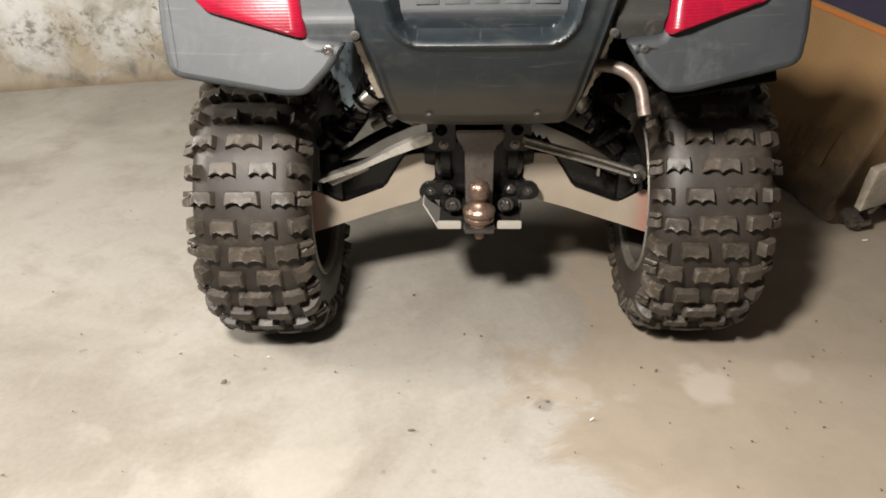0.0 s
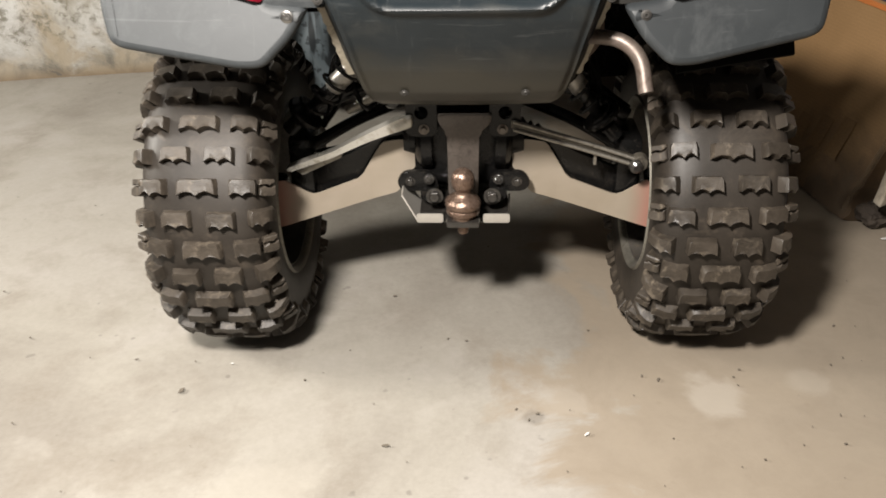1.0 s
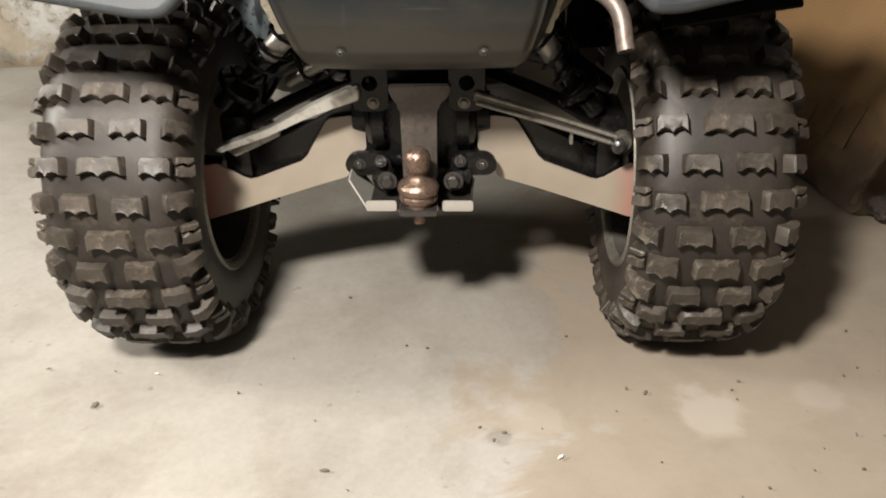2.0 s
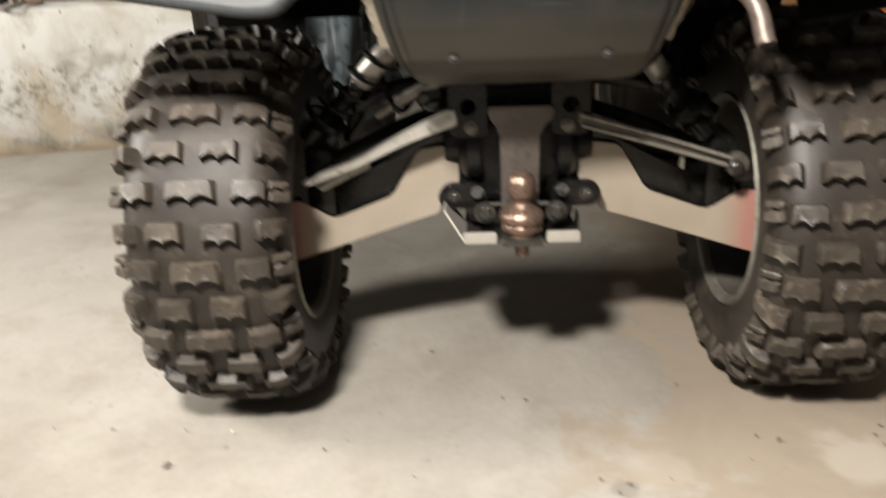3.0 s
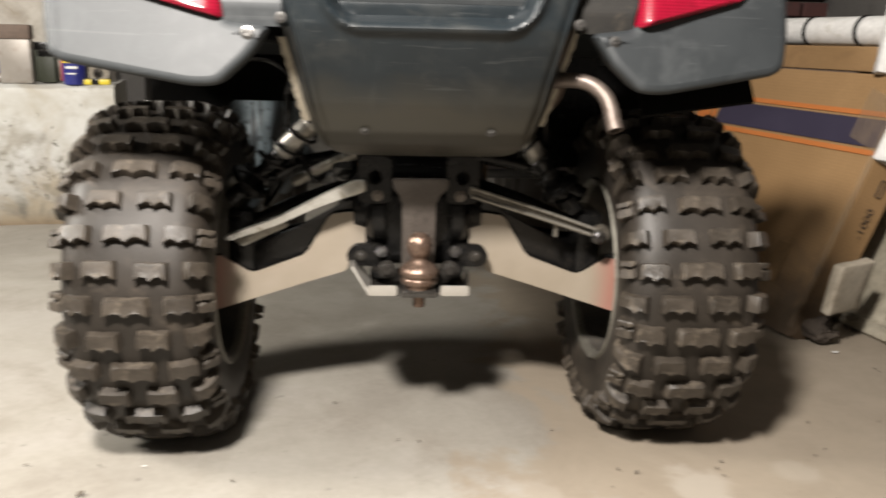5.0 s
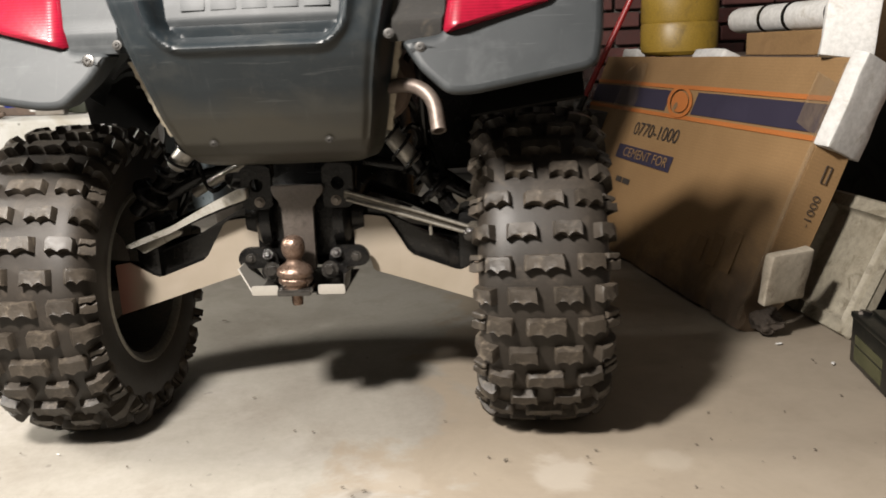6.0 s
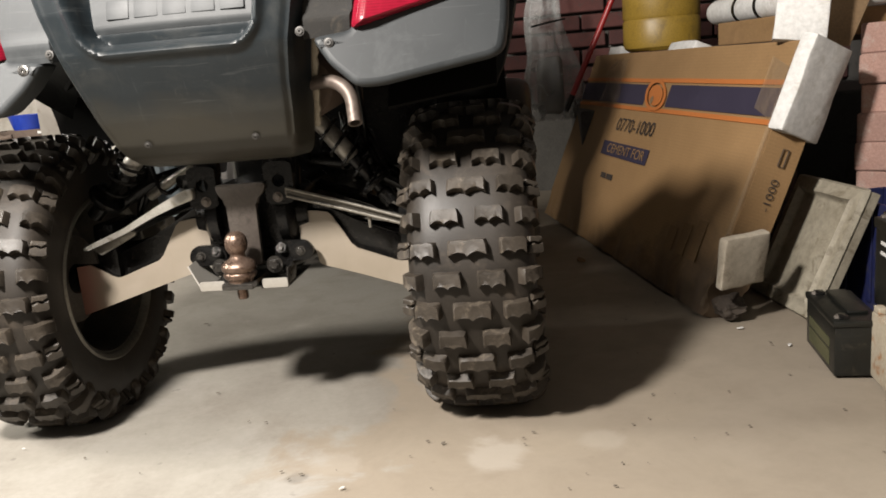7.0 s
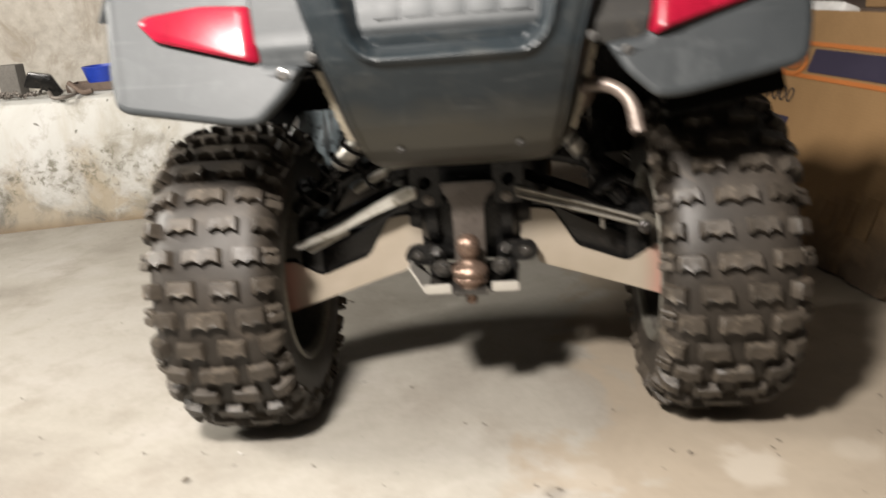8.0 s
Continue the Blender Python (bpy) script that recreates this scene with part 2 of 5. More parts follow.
ARMM = surf("dull_forged_alloy", (0.148, 0.137, 0.115), (0.215, 0.2, 0.174), 0.36, metal=0.65, patch=22, c=(0.074, 0.0629, 0.0481), relief=0.25)
BLADE = surf("bright_forged_alloy", (0.30, 0.285, 0.25), (0.40, 0.385, 0.35), 0.3, metal=0.6, patch=9, grain=500, c=(0.20, 0.18, 0.145), relief=0.08)
ARMD = surf("dark_forged_alloy", (0.0466, 0.041, 0.0323), (0.0808, 0.0715, 0.0572), 0.45, metal=0.5, patch=22, c=(0.0311, 0.0261, 0.0211), relief=0.3)
RIMLIP = surf("scuffed_wheel_lip", (0.111, 0.104, 0.0873), (0.178, 0.167, 0.141), 0.42, metal=0.5, patch=25, c=(0.0666, 0.0577, 0.0444), relief=0.2)
RIMDARK = surf("dirty_wheel_steel", (0.045, 0.042, 0.037), (0.088, 0.079, 0.068), 0.45, metal=0.4, patch=20, c=(0.105, 0.085, 0.062), relief=0.4)
TONGUE = surf("brown_worn_steel", (0.0528, 0.0435, 0.0373), (0.0777, 0.0653, 0.0559), 0.45, metal=0.3, patch=20, c=(0.0311, 0.0249, 0.0211))
GLOSSK = surf("glossy_black_rubber", (0.006, 0.006, 0.006), (0.010, 0.010, 0.010), 0.14, rough_var=0.05, patch=20, relief=0.1)
CREAMF = surf("cream_foam", (0.237, 0.204, 0.155), (0.311, 0.277, 0.222), 0.85, patch=9, grain=60, c=(0.163, 0.133, 0.0962), relief=0.3)
COPPER = surf("greasy_rusted_steel", (0.0999, 0.0636, 0.0459), (0.185, 0.13, 0.0999), 0.28, metal=0.7, patch=45, c=(0.0559, 0.028, 0.0186), relief=0.6)
GREASY = surf("greasy_dark_steel", (0.0148, 0.0133, 0.0118), (0.037, 0.0333, 0.0296), 0.2, metal=0.4, patch=60, c=(0.00888, 0.00777, 0.00666), relief=0.9, coat=0.6)
CHROME = surf("chrome_steel", (0.311, 0.3, 0.289), (0.414, 0.403, 0.385), 0.26, metal=1.0, patch=20, relief=0.05)
PIPE = surf("exhaust_steel", (0.0925, 0.0725, 0.0614), (0.133, 0.107, 0.0903), 0.46, metal=0.5, patch=16, c=(0.0629, 0.0429, 0.0318))


def liner_mat():
    """Blue-grey moulded plastic with dark drips run down it and fine mud spots."""
    m, nt, bs, co = base_mat("muddy_blue_liner")
    big = noise_tex(nt, 9, 6, 0.65, co, 0.4)
    col = ramp(nt, big, [(0.35, (0.085, 0.108, 0.122)), (0.65, (0.14, 0.165, 0.18))])
    mp = nt.nodes.new("ShaderNodeMapping")
    mp.inputs["Scale"].default_value = (16, 16, 1.9)
    nt.links.new(co, mp.inputs[0])
    drip = noise_tex(nt, 1.3, 4, 0.5, mp.outputs[0], 0.3)
    col = mix(nt, ramp(nt, drip, [(0.52, (0, 0, 0)), (0.58, (0.92, 0.92, 0.92))]), col, (0.007, 0.009, 0.011))
    spots = noise_tex(nt, 75, 3, 0.5, co)
    col = mix(nt, ramp(nt, spots, [(0.58, (0, 0, 0)), (0.64, (0.75, 0.75, 0.75))]), col, (0.014, 0.017, 0.02))
    nt.links.new(col, bs.inputs["Base Color"])
    bs.inputs["Roughness"].default_value = 0.45
    bump(nt, bs, drip, 0.2, 0.002)
    return m


LINER = liner_mat()
CARD = surf("cardboard", (0.196, 0.116, 0.0485), (0.23, 0.138, 0.0609), 0.78, patch=4, grain=240, c=(0.174, 0.101, 0.0423), relief=0.12)
CARDD = surf("old_cardboard", (0.118, 0.0718, 0.0348), (0.157, 0.1, 0.05), 0.88, patch=6, grain=200, relief=0.2)
NAVY = surf("navy_print", (0.0163, 0.0131, 0.0289), (0.0224, 0.0177, 0.0373), 0.7, patch=8, grain=300, relief=0.08)
ORANGE = surf("orange_print", (0.308, 0.0945, 0.0174), (0.348, 0.114, 0.0249), 0.75, patch=10, grain=300, relief=0.08)
INK = surf("black_print", (0.0218, 0.0162, 0.0137), (0.0342, 0.0249, 0.0186), 0.8, patch=20, relief=0.05)
FAINT = surf("faded_stamp_ink", (0.13, 0.0777, 0.034), (0.174, 0.104, 0.0459), 0.85, patch=30, relief=0.05)
FOAM = surf("white_foam", (0.466, 0.461, 0.448), (0.518, 0.511, 0.496), 0.85, patch=7, grain=70, c=(0.37, 0.351, 0.318), relief=0.35)
DIRTYFOAM = surf("dirty_cream_plastic", (0.163, 0.142, 0.104), (0.244, 0.222, 0.174), 0.6, patch=8, grain=70, c=(0.0962, 0.0799, 0.0533), relief=0.25)
BRICKP = surf("pink_brick", (0.286, 0.155, 0.124), (0.348, 0.224, 0.186), 0.92, patch=12, c=(0.361, 0.298, 0.261), relief=0.6, island=0.3)
BRICKR = surf("dark_red_brick", (0.0485, 0.0131, 0.0112), (0.0746, 0.0224, 0.0186), 0.9, patch=10, c=(0.0373, 0.0261, 0.0224), relief=0.6, island=0.4)
MORTAR = surf("dusty_mortar", (0.0746, 0.0671, 0.0597), (0.104, 0.0969, 0.0858), 0.95, patch=14, relief=0.7)
YELLOWP = surf("yellow_jerrycan_plastic", (0.209, 0.129, 0.0174), (0.259, 0.169, 0.0249), 0.45, patch=6, c=(0.149, 0.0945, 0.0199), relief=0.15)
REDP = surf("red_plastic", (0.209, 0.00895, 0.00995), (0.259, 0.0149, 0.0149), 0.4, patch=9, relief=0.1)
BLUEP = surf("blue_plastic", (0.00746, 0.0249, 0.224), (0.0124, 0.0373, 0.28), 0.4, patch=10, relief=0.1)
YELP = surf("yellow_print", (0.448, 0.342, 0.0124), (0.485, 0.385, 0.0249), 0.4, patch=10, relief=0.05)
CRATEB = surf("dark_blue_crate_plastic", (0.00592, 0.00814, 0.037), (0.00962, 0.0126, 0.0555), 0.5, patch=10, c=(0.0222, 0.0222, 0.0333), relief=0.15)
CANBLUE = surf("dark_blue_can_paint", (0.0124, 0.0155, 0.0995), (0.0186, 0.0218, 0.131), 0.3, patch=10, relief=0.05)
TINM = surf("scratched_tin", (0.17, 0.152, 0.130), (0.225, 0.208, 0.185), 0.42, metal=0.3, patch=7, c=(0.135, 0.105, 0.080), grain=900, relief=0.05)
RUSTY = surf("rusty_brown_metal", (0.0597, 0.0392, 0.028), (0.0895, 0.0615, 0.0448), 0.75, patch=18, c=(0.041, 0.0261, 0.0186))
LUMPD = surf("dark_corner_lump", (0.022, 0.0155, 0.0105), (0.042, 0.031, 0.022), 0.9, patch=25, relief=0.6)
OLIVE = surf("olive_plastic", (0.0196, 0.0239, 0.0122), (0.0326, 0.037, 0.0196), 0.55, patch=12)
BATT = surf("dusty_battery_case", (0.00333, 0.0037, 0.00311), (0.00666, 0.00725, 0.00592), 0.38, patch=18, c=(0.0192, 0.017, 0.0126), relief=0.25)
WHITE = surf("white_print", (0.435, 0.429, 0.41), (0.485, 0.479, 0.46), 0.6, patch=12)
LEAF = surf("dry_leaf", (0.074, 0.0614, 0.0474), (0.122, 0.104, 0.0799), 0.9, patch=40)


def lens_mat():
    m, nt, bs, co = base_mat("red_lamp_lens")
    w = nt.nodes.new("ShaderNodeTexWave")
    w.bands_direction, w.inputs["Scale"].default_value = "Z", 75
    nt.links.new(co, w.inputs["Vector"])
    v = nt.nodes.new("ShaderNodeTexVoronoi")
    v.inputs["Scale"].default_value = 130
    nt.links.new(co, v.inputs["Vector"])
    cell = mix(nt, 0.45, w.outputs["Fac"], v.outputs["Distance"])
    big = noise_tex(nt, 14, 4, 0.6, co, 0.8)
    deep = ramp(nt, cell, [(0.15, (0.141, 0.00296, 0.0118)), (0.75, (0.2, 0.00444, 0.0178))])
    nt.links.new(mix(nt, ramp(nt, big, [(0.4, (0, 0, 0)), (0.7, (0.6, 0.6, 0.6))]), deep, (0.0888, 0.00148, 0.0074)), bs.inputs["Base Color"])
    bump(nt, bs, cell, 0.12, 0.001)
    bs.inputs["Roughness"].default_value, bs.inputs["Coat Weight"].default_value = 0.3, 0.35
    bs.inputs["Specular IOR Level"].default_value = 0.14
    return m


REDLENS = lens_mat()


def film_mat(name, tint, rough, alpha):
    m, nt, bs, co = base_mat(name)
    bs.inputs["Base Color"].default_value = (*tint, 1)
    bs.inputs["Roughness"].default_value = rough
    n = noise_tex(nt, 14, 5, 0.6, co, 0.6)
    nt.links.new(ramp(nt, n, [(0.3, (alpha * 0.6,) * 3), (0.7, (min(1, alpha * 1.4),) * 3)]), bs.inputs["Alpha"])
    bump(nt, bs, noise_tex(nt, 45, 4, 0.6, co, 1.0), 0.8, 0.01)
    return m


BAGM = film_mat("thin_white_bag_film", (0.296, 0.296, 0.289), 0.35, 0.42)
TAPEM = film_mat("clear_tape", (0.296, 0.222, 0.148), 0.10, 0.16)


# ---- mesh helpers ----
def part(name, bm, material, parent=None, label="", smooth=False):
    me = bpy.data.meshes.new(name)
    bmesh.ops.recalc_face_normals(bm, faces=bm.faces)
    bm.to_mesh(me)
    bm.free()
    if smooth:
        for p in me.polygons:
            p.use_smooth = True
        me.set_sharp_from_angle(angle=radians(38))
    me.materials.append(material)
    ob = new(name, me)
    ob.parent = parent
    if label:
        ob["label"] = label
    return ob


def thing(name, label, category, place=(0, 0, 0), turn=(0, 0, 0), group="", kind=""):
    ob = new(name)
    ob.empty_display_size = 0.05
    ob.matrix_basis = pose(*place, *turn)
    return tagged(ob, label, category, group, kind)


def add_box(bm, lo, hi, m=None, bevel=0.0, seg=2):
    lo, hi = Vector(lo), Vector(hi)
    vs = [bm.verts.new((x, y, z)) for x in (lo.x, hi.x) for y in (lo.y, hi.y) for z in (lo.z, hi.z)]
    fs = [bm.faces.new([vs[i] for i in f]) for f in ((0, 1, 3, 2), (4, 6, 7, 5), (0, 4, 5, 1), (2, 3, 7, 6), (0, 2, 6, 4), (1, 5, 7, 3))]
    if bevel:
        edges = {e for f in fs for e in f.edges}
        r = bmesh.ops.bevel(bm, geom=list(edges), offset=bevel, segments=seg, affect="EDGES", profile=0.6)
        vs = list({v for f in r["faces"] for v in f.verts} | {v for v in vs if v.is_valid})
    if m is not None:
        bmesh.ops.transform(bm, matrix=m, verts=vs)
    return vs


def box_bm(lo, hi, bevel=0.0, seg=2, m=None):
    bm = bmesh.new()
    add_box(bm, lo, hi, m, bevel, seg)
    return bm


def rough_up(bm, amount, scale, seed=0.0):
    for v in bm.verts:
        v.co += noise.noise_vector(v.co * scale + Vector((seed, seed * 1.7, 3.1))) * amount
    return bm


def lathe(profile, steps=32, bm=None, m=None, close=False):
    """Turns a profile of (radius, height) about the local z axis."""
    bm = bm or bmesh.new()
    rings = []
    for r, h in profile:
        ring = []
        for i in range(steps):
            a = 2 * math.pi * i / steps
            co = Vector((r * math.cos(a), r * math.sin(a), h))
            ring.append(bm.verts.new(m @ co if m else co))
        rings.append(ring)
    pairs = list(zip(rings, rings[1:])) + ([(rings[-1], rings[0])] if close else [])
    for a, b in pairs:
        for i in range(steps):
            j = (i + 1) % steps
            bm.faces.new((a[i], a[j], b[j], b[i]))
    if not close:
        for ring in (rings[0], rings[-1]):
            bm.faces.new(ring)
    return bm


def aim(a, b):
    """A pose whose z axis runs from a to b."""
    a, b = Vector(a), Vector(b)
    return Matrix.Translation(a) @ (b - a).to_track_quat("Z", "Y").to_matrix().to_4x4()


def rod(a, b, r, steps=16, bm=None, r2=None):
    return lathe([(r, 0), (r if r2 is None else r2, (Vector(b) - Vector(a)).length)], steps, bm, aim(a, b))


def spline(points, n=8):
    pts = [Vector(p) for p in points]
    pts = [2 * pts[0] - pts[1]] + pts + [2 * pts[-1] - pts[-2]]
    out = []
    for i in range(1, len(pts) - 2):
        p0, p1, p2, p3 = pts[i - 1:i + 3]
        for k in range(n):
            t = k / n
            out.append(0.5 * (2 * p1 + (p2 - p0) * t + (2 * p0 - 5 * p1 + 4 * p2 - p3) * t * t + (3 * p1 - p0 - 3 * p2 + p3) * t ** 3))
    out.append(pts[-2])
    return out


def tube(points, r, steps=14, bm=None, hollow=0.0, n=8):
    """Sweeps a round section along a smooth line."""
    bm = bm or bmesh.new()
    line = spline(points, n) if n else [Vector(p) for p in points]
    up = Vector((0.13, 0.2, 1)).normalized()
    rings, inner = [], []
    for i, p in enumerate(line):
        d = (line[min(i + 1, len(line) - 1)] - line[max(i - 1, 0)]).normalized()
        s = d.cross(up).normalized()
        w = s.cross(d)
        rad = r(i / (len(line) - 1)) if callable(r) else r
        circle = [s * math.cos(2 * math.pi * k / steps) + w * math.sin(2 * math.pi * k / steps) for k in range(steps)]
        rings.append([bm.verts.new(p + c * rad) for c in circle])
        if hollow:
            inner.append([bm.verts.new(p + c * (rad - hollow)) for c in circle])

    def skin(loops):
        for a, b in zip(loops, loops[1:]):
            for k in range(steps):
                j = (k + 1) % steps
                bm.faces.new((a[k], a[j], b[j], b[k]))

    skin(rings)
    if hollow:
        skin(inner)
        for e in (0, -1):
            for k in range(steps):
                j = (k + 1) % steps
                bm.faces.new((rings[e][k], rings[e][j], inner[e][j], inner[e][k]))
    else:
        bm.faces.new(rings[0])
        bm.faces.new(rings[-1])
    return bm


def slab(outline, depth, m=None, bevel=0.0, bm=None, seg=2):
    """A flat outline (local x, z) given thickness along local y from 0 to depth."""
    bm = bm or bmesh.new()
    a = [bm.verts.new((x, 0, z)) for x, z in outline]
    b = [bm.verts.new((x, depth, z)) for x, z in outline]
    fs = [bm.faces.new(a), bm.faces.new(b[::-1])]
    for i in range(len(a)):
        j = (i + 1) % len(a)
        fs.append(bm.faces.new((a[i], a[j], b[j], b[i])))
    vs = a + b
    if bevel:
        edges = list({e for f in fs[:2] for e in f.edges})
        r = bmesh.ops.bevel(bm, geom=edges, offset=bevel, segments=seg, affect="EDGES", profile=0.6)
        vs = list({v for f in r["faces"] for v in f.verts} | {v for v in vs if v.is_valid})
    if m is not None:
        bmesh.ops.transform(bm, matrix=m, verts=vs)
    return bm


def rounded(outline, r, n=4):
    """Rounds the corners of an outline."""
    out = []
    for i, p in enumerate(outline):
        p, a, b = Vector(p), Vector(outline[i - 1]), Vector(outline[(i + 1) % len(outline)])
        ra = min(r, (a - p).length * 0.45)
        rb = min(r, (b - p).length * 0.45)
        s, e = p + (a - p).normalized() * ra, p + (b - p).normalized() * rb
        for k in range(n + 1):
            t = k / n
            q = s.lerp(p, t).lerp(p.lerp(e, t), t)
            out.append((q.x, q.y))
    return out


def sheet(fn, nu, nv, thick=0.0):
    """A surface fn(u, v) over the unit square, with a back if it has thickness."""
    bm = bmesh.new()
    g = [[bm.verts.new(fn(i / nu, j / nv)) for j in range(nv + 1)] for i in range(nu + 1)]
    for i in range(nu):
        for j in range(nv):
            bm.faces.new((g[i][j], g[i + 1][j], g[i + 1][j + 1], g[i][j + 1]))
    if thick:
        bm.normal_update()
        bmesh.ops.solidify(bm, geom=list(bm.faces), thickness=thick)
    return bm


def step(a, b, x):
    t = min(1, max(0, (x - a) / (b - a)))
    return t * t * (3 - 2 * t)


def bolt(name, place, way, r, parent, material, label=""):
    """A hexagon head on a washer, along way."""
    m = aim(place, Vector(place) + Vector(way))
    bm = lathe([(r * 1.5, 0), (r * 1.5, r * 0.25)], 18, None, m)
    lathe([(r, r * 0.25), (r, r * 0.95), (r * 0.8, r * 1.1)], 6, bm, m)
    return part(name, bm, material, parent, label)


def screw(place, way, r, parent, material, label):
    m = aim(place, Vector(place) + Vector(way))
    bm = lathe([(r * 1.55, 0), (r * 1.5, r * 0.2), (r, r * 0.3), (r * 0.85, r * 0.6), (r * 0.35, r * 0.6), (r * 0.3, r * 0.15)], 20, None, m)
    return part("screw", bm, material, parent, label, True)


# ---- the room ----
def structure(name, bm, material, label="", smooth=False):
    return tagged(part(name, bm, material, None, label, smooth), kind="structure")


def floor_mesh():
    def f(u, v):
        x, y = -2.9 + 4.9 * u, -3.2 + 6.0 * v
        return Vector((x, y, -0.004 + 0.004 * noise.noise(Vector((x * 2.3, y * 2.3, 0))) * step(0.35, 0.9, math.hypot(x - 0.2, y) - 0.2)))
    return sheet(f, 70, 84)


structure("floor", floor_mesh(), FLOOR, "pale worn concrete garage floor with stains and scuffs", True)
structure("floor_slab", box_bm((-3.0, -3.3, -0.2), (2.1, 2.9, -0.03)), DARKWALL)
structure("ceiling", box_bm((-3.0, -3.3, 2.45), (2.1, 2.9, 2.6)), CEIL, "unseen dark garage ceiling")
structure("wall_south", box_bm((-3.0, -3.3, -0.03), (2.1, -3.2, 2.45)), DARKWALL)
# the gap is assumed, cut to give the soft left light a place
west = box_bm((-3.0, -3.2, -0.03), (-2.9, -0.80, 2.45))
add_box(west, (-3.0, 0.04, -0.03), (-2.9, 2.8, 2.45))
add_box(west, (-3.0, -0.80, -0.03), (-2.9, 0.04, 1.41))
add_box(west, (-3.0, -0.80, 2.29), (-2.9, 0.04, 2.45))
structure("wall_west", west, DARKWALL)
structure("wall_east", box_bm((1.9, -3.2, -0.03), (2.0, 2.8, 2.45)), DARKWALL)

# the low whitewashed ledge and the wall above it run slightly askew
LEDGE = Matrix.Translation((-0.975, 1.581, 0)) @ pose(0, 0, 0, 0, 0, 11.3)
LEDGE_TOP = 0.468


def ledge_mesh():
    """Local x runs along the wall (negative to its far end), y into it."""
    bm = bmesh.new()
    line = [(0.018, -0.02), (0.004, 0.05), (0.0, 0.25), (0.004, 0.44), (0.014, 0.458), (0.045, 0.469), (0.2, 0.467), (0.42, 0.468)]
    n = 90
    cols = []
    for i in range(n + 1):
        x = -2.1 * i / n
        cols.append([bm.verts.new((x, y + 0.006 * noise.noise(Vector((x * 5, z * 7, 1))) + 0.003 * noise.noise(Vector((x * 21, z * 21, 4))), z + 0.004 * noise.noise(Vector((x * 9, z * 3, 2))))) for y, z in line])
    for a, b in zip(cols, cols[1:]):
        for k in range(len(line) - 1):
            bm.faces.new((a[k], a[k + 1], b[k + 1], b[k]))
    for c in (cols[0], cols[-1]):
        back = [bm.verts.new((c[0].co.x, 0.42, -0.02))]
        bm.faces.new(c + back)
    bmesh.ops.transform(bm, matrix=LEDGE, verts=bm.verts)
    return bm


structure("wall_ledge", ledge_mesh(), WALL, "low whitewashed masonry ledge, stained and chipped", True)


def upper_wall():
    bm = bmesh.new()
    add_box(bm, (-2.3, 0.40, 0.40), (-0.115, 0.55, 2.47), LEDGE, 0.012)
    return bm


structure("wall_north", upper_wall(), UPWALL, "stained whitewashed wall above the ledge, toned down for its dimmer light")
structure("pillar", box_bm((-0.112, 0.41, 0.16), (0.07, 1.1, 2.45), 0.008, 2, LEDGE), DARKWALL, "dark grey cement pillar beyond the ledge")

# the brick wall at the back, mostly in shade
structure("wall_back_core", box_bm((-1.3, 2.43, -0.03), (1.9, 2.6, 2.45)), MORTAR, "dusty mortar of the back wall")


# ---- the quad bike ----
bike = thing("quad_bike", "grey and black quad bike with knobbly tyres, parked in a garage", "quad bike")


def knob(a0, w, ln, depth, r0, tilt=0.0, scallop=0.0056):
    """One worn tread block: steep below a double-arched edge, sloping off above, the top a little hollow. a0 is the offset across."""
    bm = bmesh.new()
    hw, hl = w / 2, ln / 2
    low = [(-hw, -hl), (-hw * 0.8, -hl + scallop * 0.75), (-hw * 0.5, -hl + scallop), (-hw * 0.2, -hl + scallop * 0.6), (0, -hl - scallop * 0.2),
           (hw * 0.2, -hl + scallop * 0.6), (hw * 0.5, -hl + scallop), (hw * 0.8, -hl + scallop * 0.75), (hw, -hl)]
    high = [(hw * 0.97, hl * 0.55), (hw * 0.86, hl * 0.95), (hw * 0.4, hl), (0, hl * 0.92), (-hw * 0.4, hl), (-hw * 0.86, hl * 0.95), (-hw * 0.97, hl * 0.55)]
    plan = low + high
    wear = [random.uniform(-0.0007, 0.0007) for _ in plan]

    def put(a, c, up, grow):
        aa = a0 + a * grow * math.cos(tilt)
        rr = r0(abs(aa)) + up
        ang = c * grow / 0.285
        out = math.sin(tilt) * up * (1 if a0 > 0 else -1)
        return Vector((aa + out, -rr * math.cos(ang), rr * math.sin(ang)))
    ramp_of = lambda c: step(hl * 0.35, hl, c)
    base = [bm.verts.new(put(a, c, -0.004, 1.03 + 0.13 * ramp_of(c))) for a, c in plan]
    brim = [bm.verts.new(put(a + w0, c + w0, depth * (0.86 - 0.22 * ramp_of(c)), 1.0)) for (a, c), w0 in zip(plan, wear)]
    edge = [bm.verts.new(put(a + w0, c + w0, depth * (1.0 - 0.10 * ramp_of(c)), 0.93)) for (a, c), w0 in zip(plan, wear)]
    top = [bm.verts.new(put(a, c, depth * 0.93, 0.6)) for a, c in plan]
    n = len(plan)
    for lo, hi in ((base, brim), (brim, edge), (edge, top)):
        for i in range(n):
            j = (i + 1) % n
            bm.faces.new((lo[i], lo[j], hi[j], hi[i]))
    bm.faces.new(top)
    bmesh.ops.recalc_face_normals(bm, faces=bm.faces)
    me = bpy.data.meshes.new("tread_block")
    bm.to_mesh(me)
    bm.free()
    for p in me.polygons:
        p.use_smooth = True
    me.set_sharp_from_angle(angle=radians(48))
    me.materials.append(BLOCKM)
    return me


